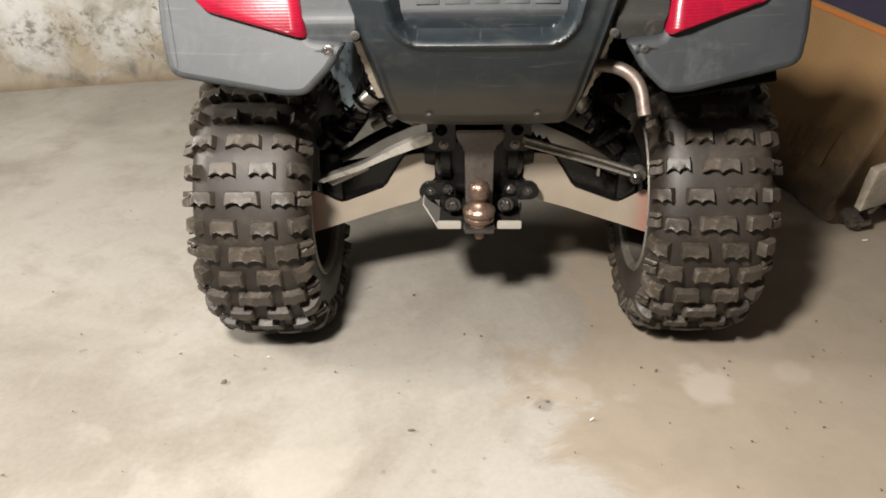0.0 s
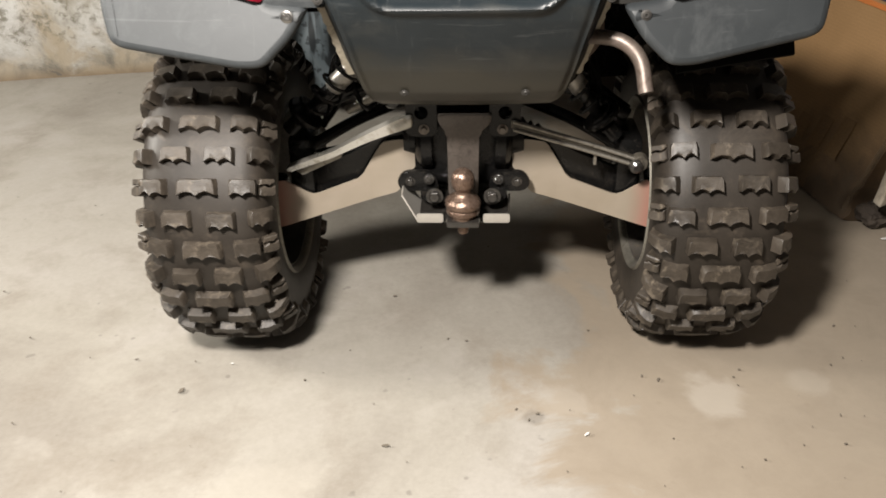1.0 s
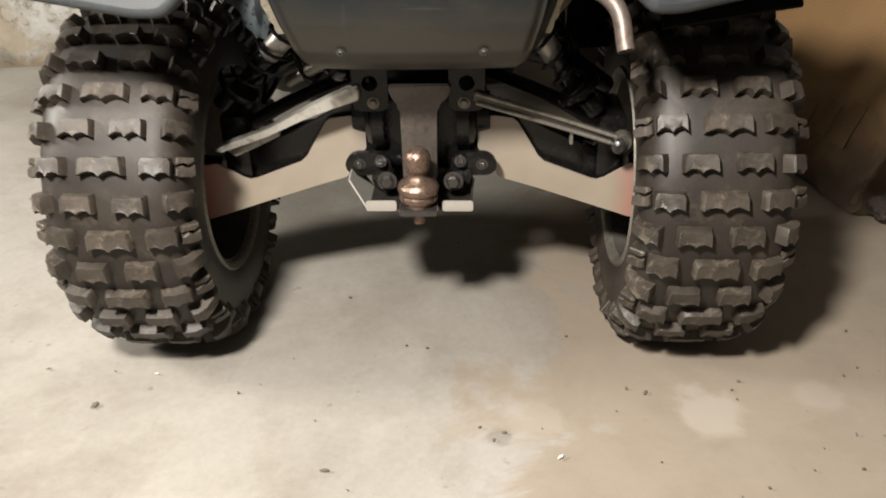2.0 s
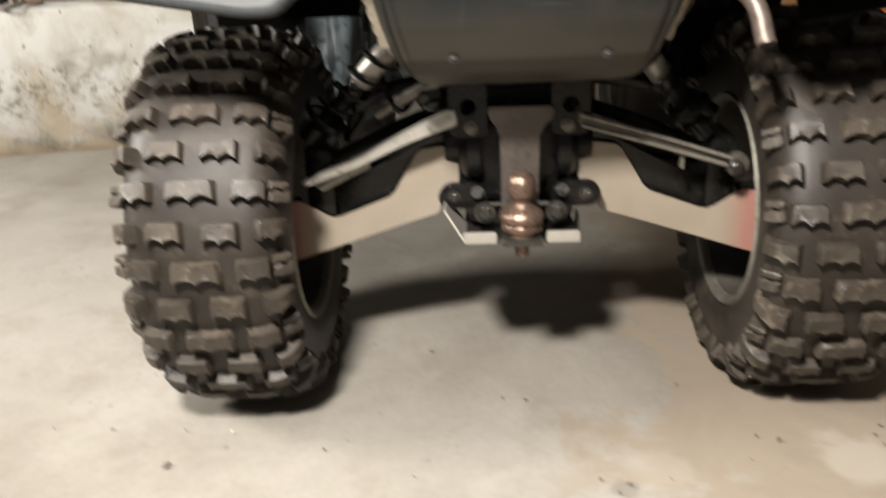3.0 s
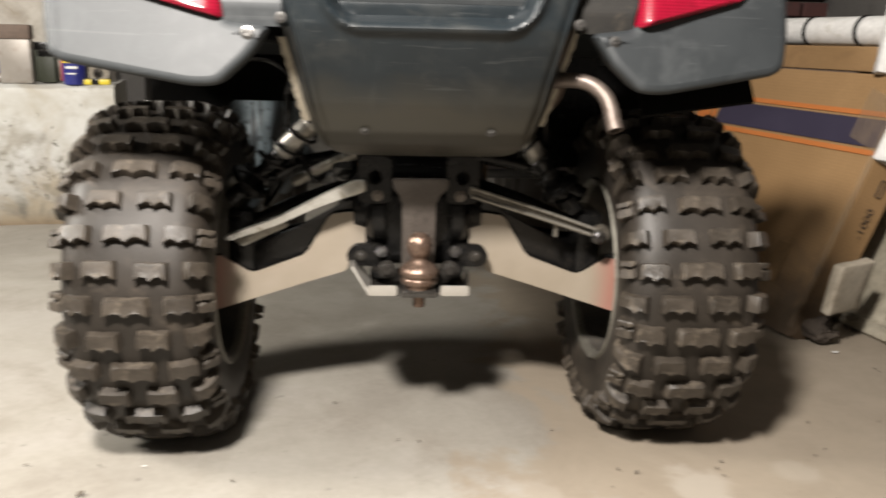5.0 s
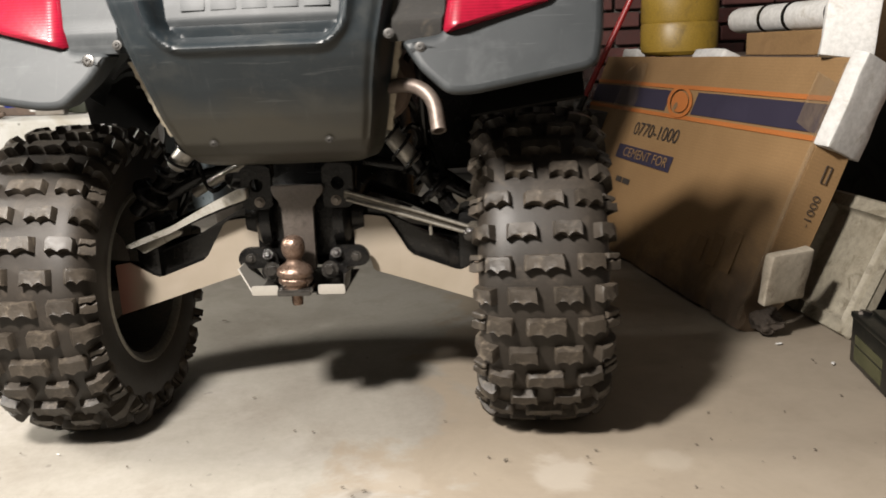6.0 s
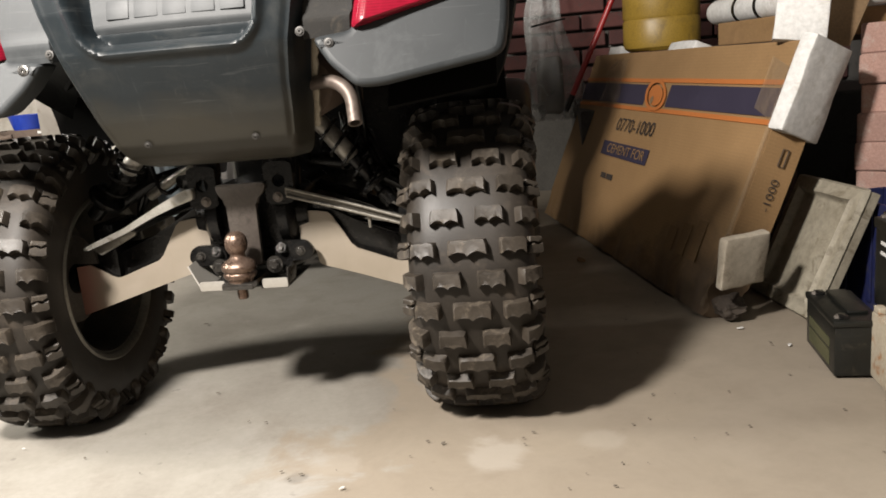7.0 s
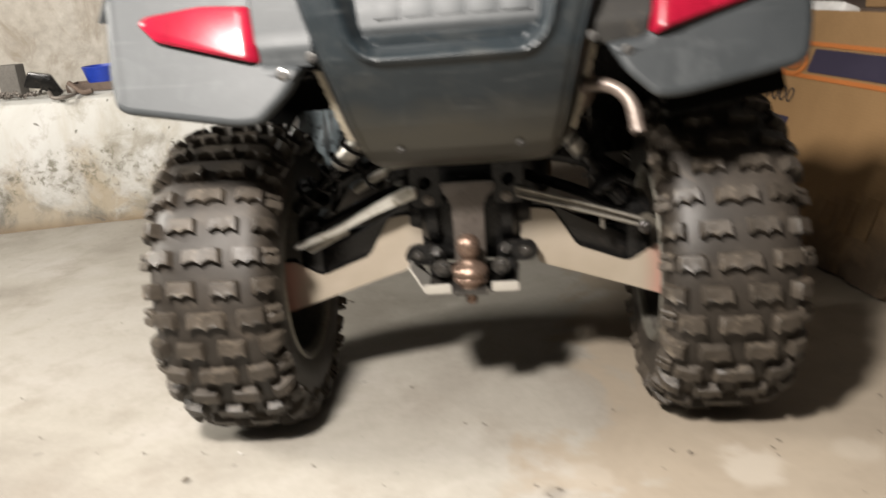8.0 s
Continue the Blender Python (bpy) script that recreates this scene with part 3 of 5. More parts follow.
PROFILE = [(0.0, 0.2755), (0.04, 0.275), (0.065, 0.272), (0.083, 0.265), (0.095, 0.253), (0.100, 0.237), (0.102, 0.217), (0.102, 0.198), (0.099, 0.18), (0.095, 0.166), (0.090, 0.155)]


def crown(a):
    for (a1, r1), (a2, r2) in zip(PROFILE, PROFILE[1:]):
        if a <= a2 and a2 > a1:
            return r1 + (r2 - r1) * (a - a1) / (a2 - a1)
    return 0.225


def carcass():
    bm = bmesh.new()
    prof = [(-a, r) for a, r in PROFILE[:0:-1]] + PROFILE
    prof = prof + [(0.086, 0.162), (0.0, 0.2), (-0.086, 0.162)]
    steps = 108
    rings = []
    for i in range(steps):
        t = 2 * math.pi * i / steps
        rings.append([bm.verts.new((a, -r * math.cos(t), r * math.sin(t))) for a, r in prof])
    for i in range(steps):
        p, q = rings[i], rings[(i + 1) % steps]
        for k in range(len(prof)):
            j = (k + 1) % len(prof)
            bm.faces.new((p[k], p[j], q[j], q[k]))
    return bm


def lug(s):
    """The side lug, low on the shoulder, with a chevron groove across it."""
    me = bpy.data.meshes.new("side_lug")
    plan = [(-0.014, -0.012), (-0.006, -0.014), (0.0, -0.011), (0.008, -0.014), (0.014, -0.011), (0.013, 0.004), (0.004, -0.002), (-0.004, 0.003), (-0.013, -0.001)]
    cap = [(-0.013, 0.004), (-0.004, 0.008), (0.004, 0.003), (0.013, 0.009), (0.012, 0.014), (-0.012, 0.014)]
    bm = bmesh.new()
    m = pose(s * 0.0955, -0.244, 0, 0, 0, s * 38)
    for ol, rise in ((plan, 0.0), (cap, -0.0015)):
        slab(ol, 0.030, m @ pose(0, -0.016 - rise, 0), 0.0016, bm, 1)
    bmesh.ops.recalc_face_normals(bm, faces=bm.faces)
    bm.to_mesh(me)
    bm.free()
    me.materials.append(BLOCKM)
    return me


random.seed(3)
BLOCKS = {k: [knob(a, w, 0.0260, 0.0155, crown, t) for _ in range(3)] for k, (a, w, t) in
          {"ml": (-0.0345, 0.045, 0), "mr": (0.0345, 0.045, 0), "sl": (-0.088, 0.038, 0.7), "sr": (0.088, 0.038, 0.7), "c": (0.0, 0.061, 0), "bl": (-0.068, 0.041, 0.25), "br": (0.068, 0.041, 0.25)}.items()}
BLOCKS["ll"], BLOCKS["lr"] = [lug(-1)], [lug(1)]


def wheel_at(x, y, side, phase):
    """side: +1 where the outer face looks to +x."""
    place = pose(x, y, 0.2595)
    tyre = part("tyre", carcass(), RUBBER, bike, "dusty knobbly black tyre with scalloped tread blocks", True)
    tyre.matrix_basis = place @ Matrix.Diagonal((1, 0.966, 0.966, 1))
    for i in range(34):
        for k in (("ml", "mr", "sl", "sr") if i % 2 == 0 else ("c", "bl", "br", "ll", "lr")):
            ob = new("side_lug" if k[0] == "l" else "tread_block", random.choice(BLOCKS[k]))
            ob.parent = tyre
            ob.matrix_basis = pose(random.uniform(-0.0008, 0.0008), 0, 0, -(i + phase) * 360 / 34 + random.uniform(-0.3, 0.3), 0, 0)
    turned = pose(0, 0, 0, 0, 90 if side < 0 else -90, 0)
    # local z of the lathe looks inboard
    lip = [(0.147, 0.078), (0.149, 0.083), (0.153, 0.087), (0.159, 0.090), (0.1615, 0.095), (0.158, 0.099), (0.151, 0.096), (0.1465, 0.088), (0.145, 0.078)]
    rim = part("rim", lathe(lip, 72, None, turned, True), RIMLIP, bike, "scratched bare metal wheel rim", True)
    dish = [(0.112, -0.09), (0.150, -0.092), (0.156, -0.088), (0.150, -0.08), (0.145, -0.03), (0.146, 0.03), (0.1475, 0.086), (0.1435, 0.086), (0.138, 0.0), (0.133, -0.02), (0.10, -0.035), (0.05, -0.04), (0.03, -0.038)]
    part("dish", lathe(dish, 72, None, turned), RIMDARK, rim, "dark dirty wheel dish", True)
    rim.matrix_basis = place
    part("hub", lathe([(0.055, -0.04), (0.055, 0.0), (0.05, 0.006), (0.03, 0.01), (0.026, 0.075), (0.02, 0.08)], 28, None, turned), DARKU, rim, "dark greasy hub", True)
    part("brake_disc", lathe([(0.085, 0.02), (0.085, 0.024), (0.03, 0.025)], 40, None, turned), WORN, rim, "", True)
    for i in range(4):
        a = math.pi / 4 + i * math.pi / 2
        c = Vector((side * 0.035, 0.105 * math.cos(a), 0.105 * math.sin(a)))
        bolt("wheel_nut", c, (-side, 0, 0), 0.012, rim, ALLOY)


wheel_at(-0.407, 0.070, -1, -0.575)
wheel_at(0.408, 0.086, 1, 0.398)


# the rear body panel, a curved black moulding with a framed recess
def panel_half(z):
    pts = [(0.478, 0.132), (0.486, 0.146), (0.50, 0.156), (0.52, 0.164), (0.56, 0.174), (0.6, 0.181), (0.66, 0.195), (0.72, 0.212), (0.82, 0.235)]
    for (z1, w1), (z2, w2) in zip(pts, pts[1:]):
        if z <= z2:
            return w1 + (w2 - w1) * (z - z1) / (z2 - z1)
    return 0.235


def panel_back(z):
    pts = [(0.478, -0.085), (0.486, -0.115), (0.5, -0.138), (0.52, -0.157), (0.56, -0.183), (0.6, -0.205), (0.64, -0.224), (0.66, -0.231), (0.72, -0.238), (0.82, -0.24)]
    for (z1, w1), (z2, w2) in zip(pts, pts[1:]):
        if z <= z2:
            return w1 + (w2 - w1) * (z - z1) / (z2 - z1)
    return -0.24


def recess(x, z):
    hw = 0.121 + (z - 0.65) * 0.22
    low = 0.663 + 0.05 * max(0, abs(x) - hw + 0.035)
    corner = 0.03
    dx, dz = hw - abs(x), z - low
    if dx < corner and dz < corner:
        d = corner - math.hypot(corner - dx, corner - dz)
    else:
        d = min(dx, dz)
    return d


def panel_fn(u, v):
    z = 0.478 + 0.342 * v ** 1.05
    w = panel_half(z)
    s = 2 * u - 1
    x = w * s
    y = panel_back(z) + 0.010 * s * s + 0.055 * step(0.86, 1.0, abs(s)) ** 1.5 + 0.0045 * math.exp(-((abs(s) - 0.865) / 0.022) ** 2) * step(0.50, 0.53, z)
    d = recess(x, z)
    y += 0.032 * step(0.0, 0.011, d) + 0.34 * max(0, z - 0.688) * step(0.0, 0.02, d)
    y -= 0.008 * math.exp(-((d + 0.006) / 0.007) ** 2)
    return Vector((x + 0.005, y, z))


part("rear_panel", sheet(panel_fn, 110, 90, 0.004), PANELM, bike, "scuffed black plastic rear panel with a framed recess", True)


def badge_fn(u, v):
    z = 0.690 + 0.105 * v
    x = (2 * u - 1) * (0.112 + (z - 0.65) * 0.22)
    return Vector((x + 0.005, panel_back(z) + 0.010 * (x / 0.2) ** 2 + 0.0275 + 0.34 * (z - 0.688) + 0.004 * step(0.08, 0.0, v), z))


badge = part("badge_plate", sheet(badge_fn, 20, 24, 0.003), GREYP, bike, "grey plastic plate leaning back in the panel's recess", True)
# the raised marque is drawn as plain blocks
for i, wd in enumerate((0.034, 0.036, 0.035, 0.035, 0.036)):
    x = -0.083 + i * 0.0436
    part("raised_block", box_bm((-wd / 2, -0.0008, -0.014), (wd / 2, 0.003, 0.014), 0.0007, 2, pose(x + 0.006, panel_back(0.723) + 0.0275 + 0.34 * 0.035 + 0.0006, 0.723, -17.0, 0, 0)), GREYP, badge, "", True)
for x, z in ((-0.082, 0.521), (0.093, 0.521)):
    screw((x, panel_back(z) - 0.001, z), (0, -0.8, -0.4), 0.0042, bike, SCREWM, "dull steel screw")
for x, z in ((-0.186, 0.668), (0.196, 0.668)):
    screw((x, -0.212, z), (0, -1, 0.1), 0.0046, bike, SCREWM, "dull steel screw")
# yellowed flanges behind the panel's edges
for s in (-1, 1):
    def flange(u, v, s=s):
        z = (0.53 + 0.115 * v) if s < 0 else (0.525 + 0.14 * v)
        w = panel_half(z) - 0.006 + (0.017 if s < 0 else 0.014) * u + 0.0015 * math.sin(40 * v)
        return Vector((s * w + 0.005, panel_back(z) + 0.075 - 0.004 * u, z))
    part("panel_flange", sheet(flange, 4, 16, 0.004), FLANGE, bike, "yellowed plastic flange", True)


def fender(s):
    """The rear face of a wheel arch with its folded rim, the arch behind it, the lamp and its housing."""
    dx = 0.004 if s < 0 else 0.009
    pt = lambda x, z: (s * x + dx, z)
    face = [(0.203, 0.657), (0.228, 0.618), (0.266, 0.583), (0.30, 0.582), (0.46, 0.608), (0.476, 0.618), (0.484, 0.66), (0.490, 0.775), (0.44, 0.785), (0.30, 0.785), (0.262, 0.76), (0.262, 0.664)]

    def y_of(x, z):
        return -0.243 + (0.01 if s < 0 else 0.17) * (x - 0.27) + 0.38 * (z - 0.585)
    outline = rounded([pt(*p) for p in face], 0.012, 3)
    n = len(outline)
    area = sum(outline[i][0] * outline[(i + 1) % n][1] - outline[(i + 1) % n][0] * outline[i][1] for i in range(n))
    inward = []
    for i in range(n):
        d = (Vector(outline[(i + 1) % n]) - Vector(outline[i - 1])).normalized()
        inward.append(Vector((-d.y, d.x)) * (1 if area > 0 else -1))
    bm = bmesh.new()
    # the face rolls over its edge into a deep flange
    roll = [(0.0165, 0.0), (0.0125, 0.0), (0.0080, 0.0010), (0.0042, 0.0034), (0.0014, 0.0075), (0.0, 0.0130), (0.0, 0.030), (0.002, 0.050), (0.006, 0.050), (0.014, 0.012)]
    loops = [[bm.verts.new((x + q.x * ins, y_of(abs(x + q.x * ins - dx), z + q.y * ins) + yy, z + q.y * ins)) for (x, z), q in zip(outline, inward)] for ins, yy in roll]
    for a, b in zip(loops, loops[1:]):
        for i in range(n):
            j = (i + 1) % n
            bm.faces.new((a[i], a[j], b[j], b[i]))
    caps = [bm.faces.new(loops[0]), bm.faces.new(loops[-1])]
    bmesh.ops.triangulate(bm, faces=caps)
    face_ob = part("fender", bm, GREYP, bike, "scuffed grey plastic rear fender with a rolled edge", True)
    for poly in face_ob.data.polygons:
        poly.use_smooth = abs(poly.normal.dot(Vector((0.17 * s if s > 0 else -0.01, -1, 0.38)).normalized())) < 0.9995

    # the arch over the tyre; the one by the exhaust hangs lower behind the wheel
    def arch(u, v):
        if s > 0:
            # black sheet added where there is only shade under the right fender
            a = radians(141 - 4 * u - 123 * v)
            r = 0.365
        else:
            a = radians(128 - 22 * u - (58 - 22 * u) * v)
            r = 0.385 - 0.085 * u
        return Vector((s * ((0.295 + 0.165 * u) if s > 0 else (0.20 + 0.11 * u)) + dx, 0.10 + r * math.cos(a) * 0.92, 0.29 + r * math.sin(a) * 1.13))
    part("wheel_arch", sheet(arch, 10, 24, 0.006), MATTK, bike, "matt black wheel arch, hung low on the right to stand in for shade", True)

    # the deck of the fender, running forward over the wheel
    # mostly out of view; the crest is shaped for its shadow on the carton
    crest = [Vector((0, -0.172, 0.783)), Vector((0, -0.10, 0.785)), Vector((0, -0.02, 0.770)), Vector((0, 0.11, 0.695)), Vector((0, 0.20, 0.645)), Vector((0, 0.26, 0.61))]

    def deck(u, v):
        k = min(int(v * 5), 4)
        p = crest[k].lerp(crest[k + 1], v * 5 - k)
        return Vector((s * (0.185 + 0.312 * u * (1 - 0.3 * max(0, v - 0.45))) + dx, p.y, p.z - 0.010 * step(0.75, 0.92, u) - 0.04 * step(0.93, 1.0, u)))
    part("fender_deck", sheet(deck, 22, 20, 0.005), GREYP, bike, "scuffed grey plastic top of the rear fender, sloping forward", True)

    # the tail lamp
    lens = [(0.262, 0.664), (0.41, 0.703), (0.436, 0.728), (0.425, 0.738), (0.345, 0.746), (0.274, 0.741)]
    bm = bmesh.new()
    ol = rounded([pt(*p) for p in lens], 0.008, 3)
    rows = []
    cx, cz = sum(p[0] for p in ol) / len(ol), sum(p[1] for p in ol) / len(ol)
    for k, g in ((0.012, 1.02), (-0.004, 1.0), (-0.010, 0.94), (-0.012, 0.8)):
        rows.append([bm.verts.new((cx + (x - cx) * g, y_of(abs(x - dx), z) + k, cz + (z - cz) * g)) for x, z in ol])
    for a, b in zip(rows, rows[1:]):
        for i in range(len(ol)):
            j = (i + 1) % len(ol)
            bm.faces.new((a[i], a[j], b[j], b[i]))
    bm.faces.new(rows[-1])
    lamp = part("tail_lamp", bm, REDLENS, bike, "glossy red tail lamp lens", True)
    # lamp housing towards the middle
    sill = [(0.657, -0.2040), (0.684, -0.2065), (0.689, -0.2050), (0.694, -0.2025), (0.74, -0.1935), (0.80, -0.181)]

    def housing(u, v):
        k = min(int(v * 5), 4)
        (z1, y1), (z2, y2) = sill[k], sill[k + 1]
        f = v * 5 - k
        edge = max(step(0.08, 0.0, u), step(0.94, 1.0, u))
        return Vector((s * (0.186 + (0.077 + 0.012 * v) * u) + dx, y1 + (y2 - y1) * f + 0.010 * edge, z1 + (z2 - z1) * f))
    # the right housing has a darker, duller material than the left
    part("lamp_housing", sheet(housing, 14, 20, 0.004), DULLBLACK if s > 0 else GREYP, bike, "", True)
    screw((s * 0.2305 + dx, y_of(0.2305, 0.648) - 0.001, 0.648), (0, -1, 0.15), 0.0056 if s < 0 else 0.0046, face_ob, CHROME if s < 0 else SCREWM, "bright washer and screw" if s < 0 else "dull rusted screw")
    return face_ob


fender(-1)
fender(1)
# unseen upper body and seat base close the view, sized for the carton's shadow
body_bm = box_bm((-0.165, -0.16, 0.70), (0.17, 0.02, 0.84), 0.03, 3)
add_box(body_bm, (-0.13, 0.01, 0.70), (0.135, 0.20, 0.86), None, 0.03, 3)
add_box(body_bm, (-0.19, 0.17, 0.78), (0.20, 0.84, 0.90), None, 0.04, 3)
part("upper_body", body_bm, BLACK, bike, "black plastic upper body", True)
part("seat", box_bm((-0.165, 0.11, 0.85), (0.175, 0.85, 0.97), 0.04, 4), BLACK, bike, "black vinyl seat", True)
part("fuel_tank_cover", box_bm((-0.24, 0.80, 0.68), (0.25, 1.30, 1.02), 0.06, 4), BLACK, bike, "black plastic tank cover", True)
# unseen front parts; fender, flap and shield are shaped to shade the carton
for s_ in (-1, 1):
    part("front_fender", sheet(lambda u, v, q=s_: Vector((q * (0.20 + (0.22 + 0.04 * step(0.1, 0.4, v)) * u), 0.80 + 0.80 * v, 0.88 - 0.05 * u * u - 0.09 * (2 * v - 1) ** 4)), 8, 16, 0.012), BLACK, bike, "dark plastic front fender", True)
    part("fender_flap", sheet(lambda u, v, q=s_: Vector((q * (0.20 + (0.22 - 0.08 * v) * u), 0.81 - 0.11 * v, 0.72 - 0.12 * v - 0.05 * u * u * (1 - v))), 8, 8, 0.008), BLACK, bike, "unseen dark flap behind the front wheel, shaped to shade the carton", True)
    shield = rounded([(0.51, 0.945), (0.54, 0.85), (0.58, 0.77), (0.65, 0.67), (0.78, 0.55), (0.83, 0.46), (0.87, 0.36), (0.96, 0.35), (1.02, 0.60), (1.30, 0.66), (1.38, 0.90), (1.2, 0.95)], 0.02, 3)
    part("shadow_shield", slab(shield, 0.02, pose(s_ * 0.40 + 0.01, 0, 0, 0, 0, 90), 0.004), BLACK, bike, "unseen black shield shaped to throw shade on the carton", True)
    part("foot_well", box_bm((min(s_ * 0.17, s_ * 0.44), 0.80, 0.30), (max(s_ * 0.17, s_ * 0.44), 1.02, 0.325), 0.006), BLACK, bike, "black plastic foot well", True)
    front = part("front_tyre", carcass(), RUBBER, bike, "dusty front tyre", True)
    front.matrix_basis = pose(s_ * 0.42, 1.27, 0.274)
    part("front_rim", lathe([(0.03, -0.02), (0.10, -0.03), (0.14, -0.06), (0.152, -0.085), (0.158, -0.09), (0.15, -0.075), (0.146, 0.0), (0.150, 0.085), (0.156, 0.09), (0.144, 0.08), (0.14, 0.0)], 40, None, pose(0, 0, 0, 0, 90 if s_ < 0 else -90, 0)), RIMDARK, front, "dark dirty front wheel dish", True)

# engine and gear case mass between the wheels
part("gear_case", box_bm((-0.10, 0.03, 0.275), (0.10, 0.30, 0.42), 0.03, 3), DARKU, bike, "dark oily rear gear case", True)
for s in (-1, 1):
    part("case_cover", lathe([(0.058, 0), (0.058, 0.018), (0.05, 0.026), (0.036, 0.03), (0.032, 0.05)], 32, None, aim((s * 0.055, 0.06, 0.365), (s * 0.2, 0.06, 0.365))), DARKU, bike, "", True)
    part("boot", lathe([(0.04, 0), (0.045, 0.008), (0.036, 0.014), (0.042, 0.02), (0.032, 0.027), (0.038, 0.034), (0.028, 0.042), (0.02, 0.05)], 28, None, aim((s * 0.1, 0.11, 0.33), (s * 0.2, 0.11, 0.325))), RUBBER, bike, "ribbed rubber boot", True)
    part("drive_shaft", rod((s * 0.14, 0.11, 0.328), (s * 0.31, 0.10, 0.30), 0.014), STEELK, bike, "", True)
part("engine", box_bm((-0.16, 0.36, 0.29), (0.16, 0.95, 0.68), 0.05, 3), DARKU, bike, "dark engine block deep under the bike", True)
part("frame_cross_tube", rod((-0.12, 0.05, 0.50), (0.13, 0.05, 0.50), 0.018), STEELK, bike, "", True)
for s in (-1, 1):
    part("frame_tube", tube([(s * 0.075, 0.06, 0.40), (s * 0.08, 0.06, 0.46), (s * 0.10, 0.06, 0.56), (s * 0.12, 0.12, 0.66), (s * 0.12, 0.5, 0.70)], 0.015), STEELK, bike, "", True)
    part("lower_frame_tube", tube([(s * 0.06, 0.0, 0.28), (s * 0.07, 0.3, 0.26), (s * 0.1, 0.95, 0.27)], 0.016), STEELK, bike, "", True)
# clutter of hoses and small parts around the springs
random.seed(4)
for s in (-1, 1):
    for k in range(5):
        x0, z0 = s * random.uniform(0.12, 0.17), random.uniform(0.46, 0.60)
        part("hose", tube([(x0, 0.05 + 0.03 * k, z0), (x0 + s * 0.04, 0.06, z0 - 0.03 * (k - 2)), (s * 0.22, 0.10, 0.42 + 0.02 * k), (s * 0.26, 0.12, 0.36)], random.uniform(0.004, 0.007), 8), STEELK, bike, "", True)
    # the knuckle at the wheel end
    part("knuckle", box_bm((s * 0.29 - 0.022, 0.03, 0.25), (s * 0.29 + 0.022, 0.14, 0.37), 0.012), DARKU, bike, "", True)
    part("upper_arm", tube([(s * 0.10, 0.10, 0.455), (s * 0.20, 0.10, 0.435), (s * 0.29, 0.09, 0.39)], 0.013), STEELK, bike, "", True)
    if s > 0:
        part("upper_arm", tube([(s * 0.10, 0.22, 0.455), (s * 0.20, 0.18, 0.435), (s * 0.29, 0.11, 0.39)], 0.013), STEELK, bike, "", True)

# splash liners inboard of the tyres
part("splash_liner", sheet(lambda u, v: Vector((-0.362 + 0.012 * math.sin(11 * v) - 0.03 * v + 0.165 * u, 0.385 + 0.010 * math.sin(8 * u) - 0.02 * v, 0.32 + 0.05 * u * u + 0.008 * math.sin(17 * u) * (1 - v) + (0.26 - 0.05 * u * u) * v)), 24, 18, 0.004), LINER, bike, "blue-grey splash liner with dark drips ahead of the wheel", True)
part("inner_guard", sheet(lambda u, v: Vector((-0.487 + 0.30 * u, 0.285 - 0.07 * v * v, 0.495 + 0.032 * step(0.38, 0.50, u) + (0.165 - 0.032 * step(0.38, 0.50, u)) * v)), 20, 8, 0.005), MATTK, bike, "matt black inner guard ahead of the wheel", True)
part("splash_liner", sheet(lambda u, v: Vector((0.335 - 0.14 * u, 0.23 - 0.03 * u, 0.42 + 0.20 * v)), 14, 14, 0.004), DARKU, bike, "black splash liner", True)
part("liner_stay", tube([(-0.33, 0.17, 0.60), (-0.25, 0.16, 0.605), (-0.18, 0.12, 0.55)], 0.006, 8), STEELK, bike, "", True)


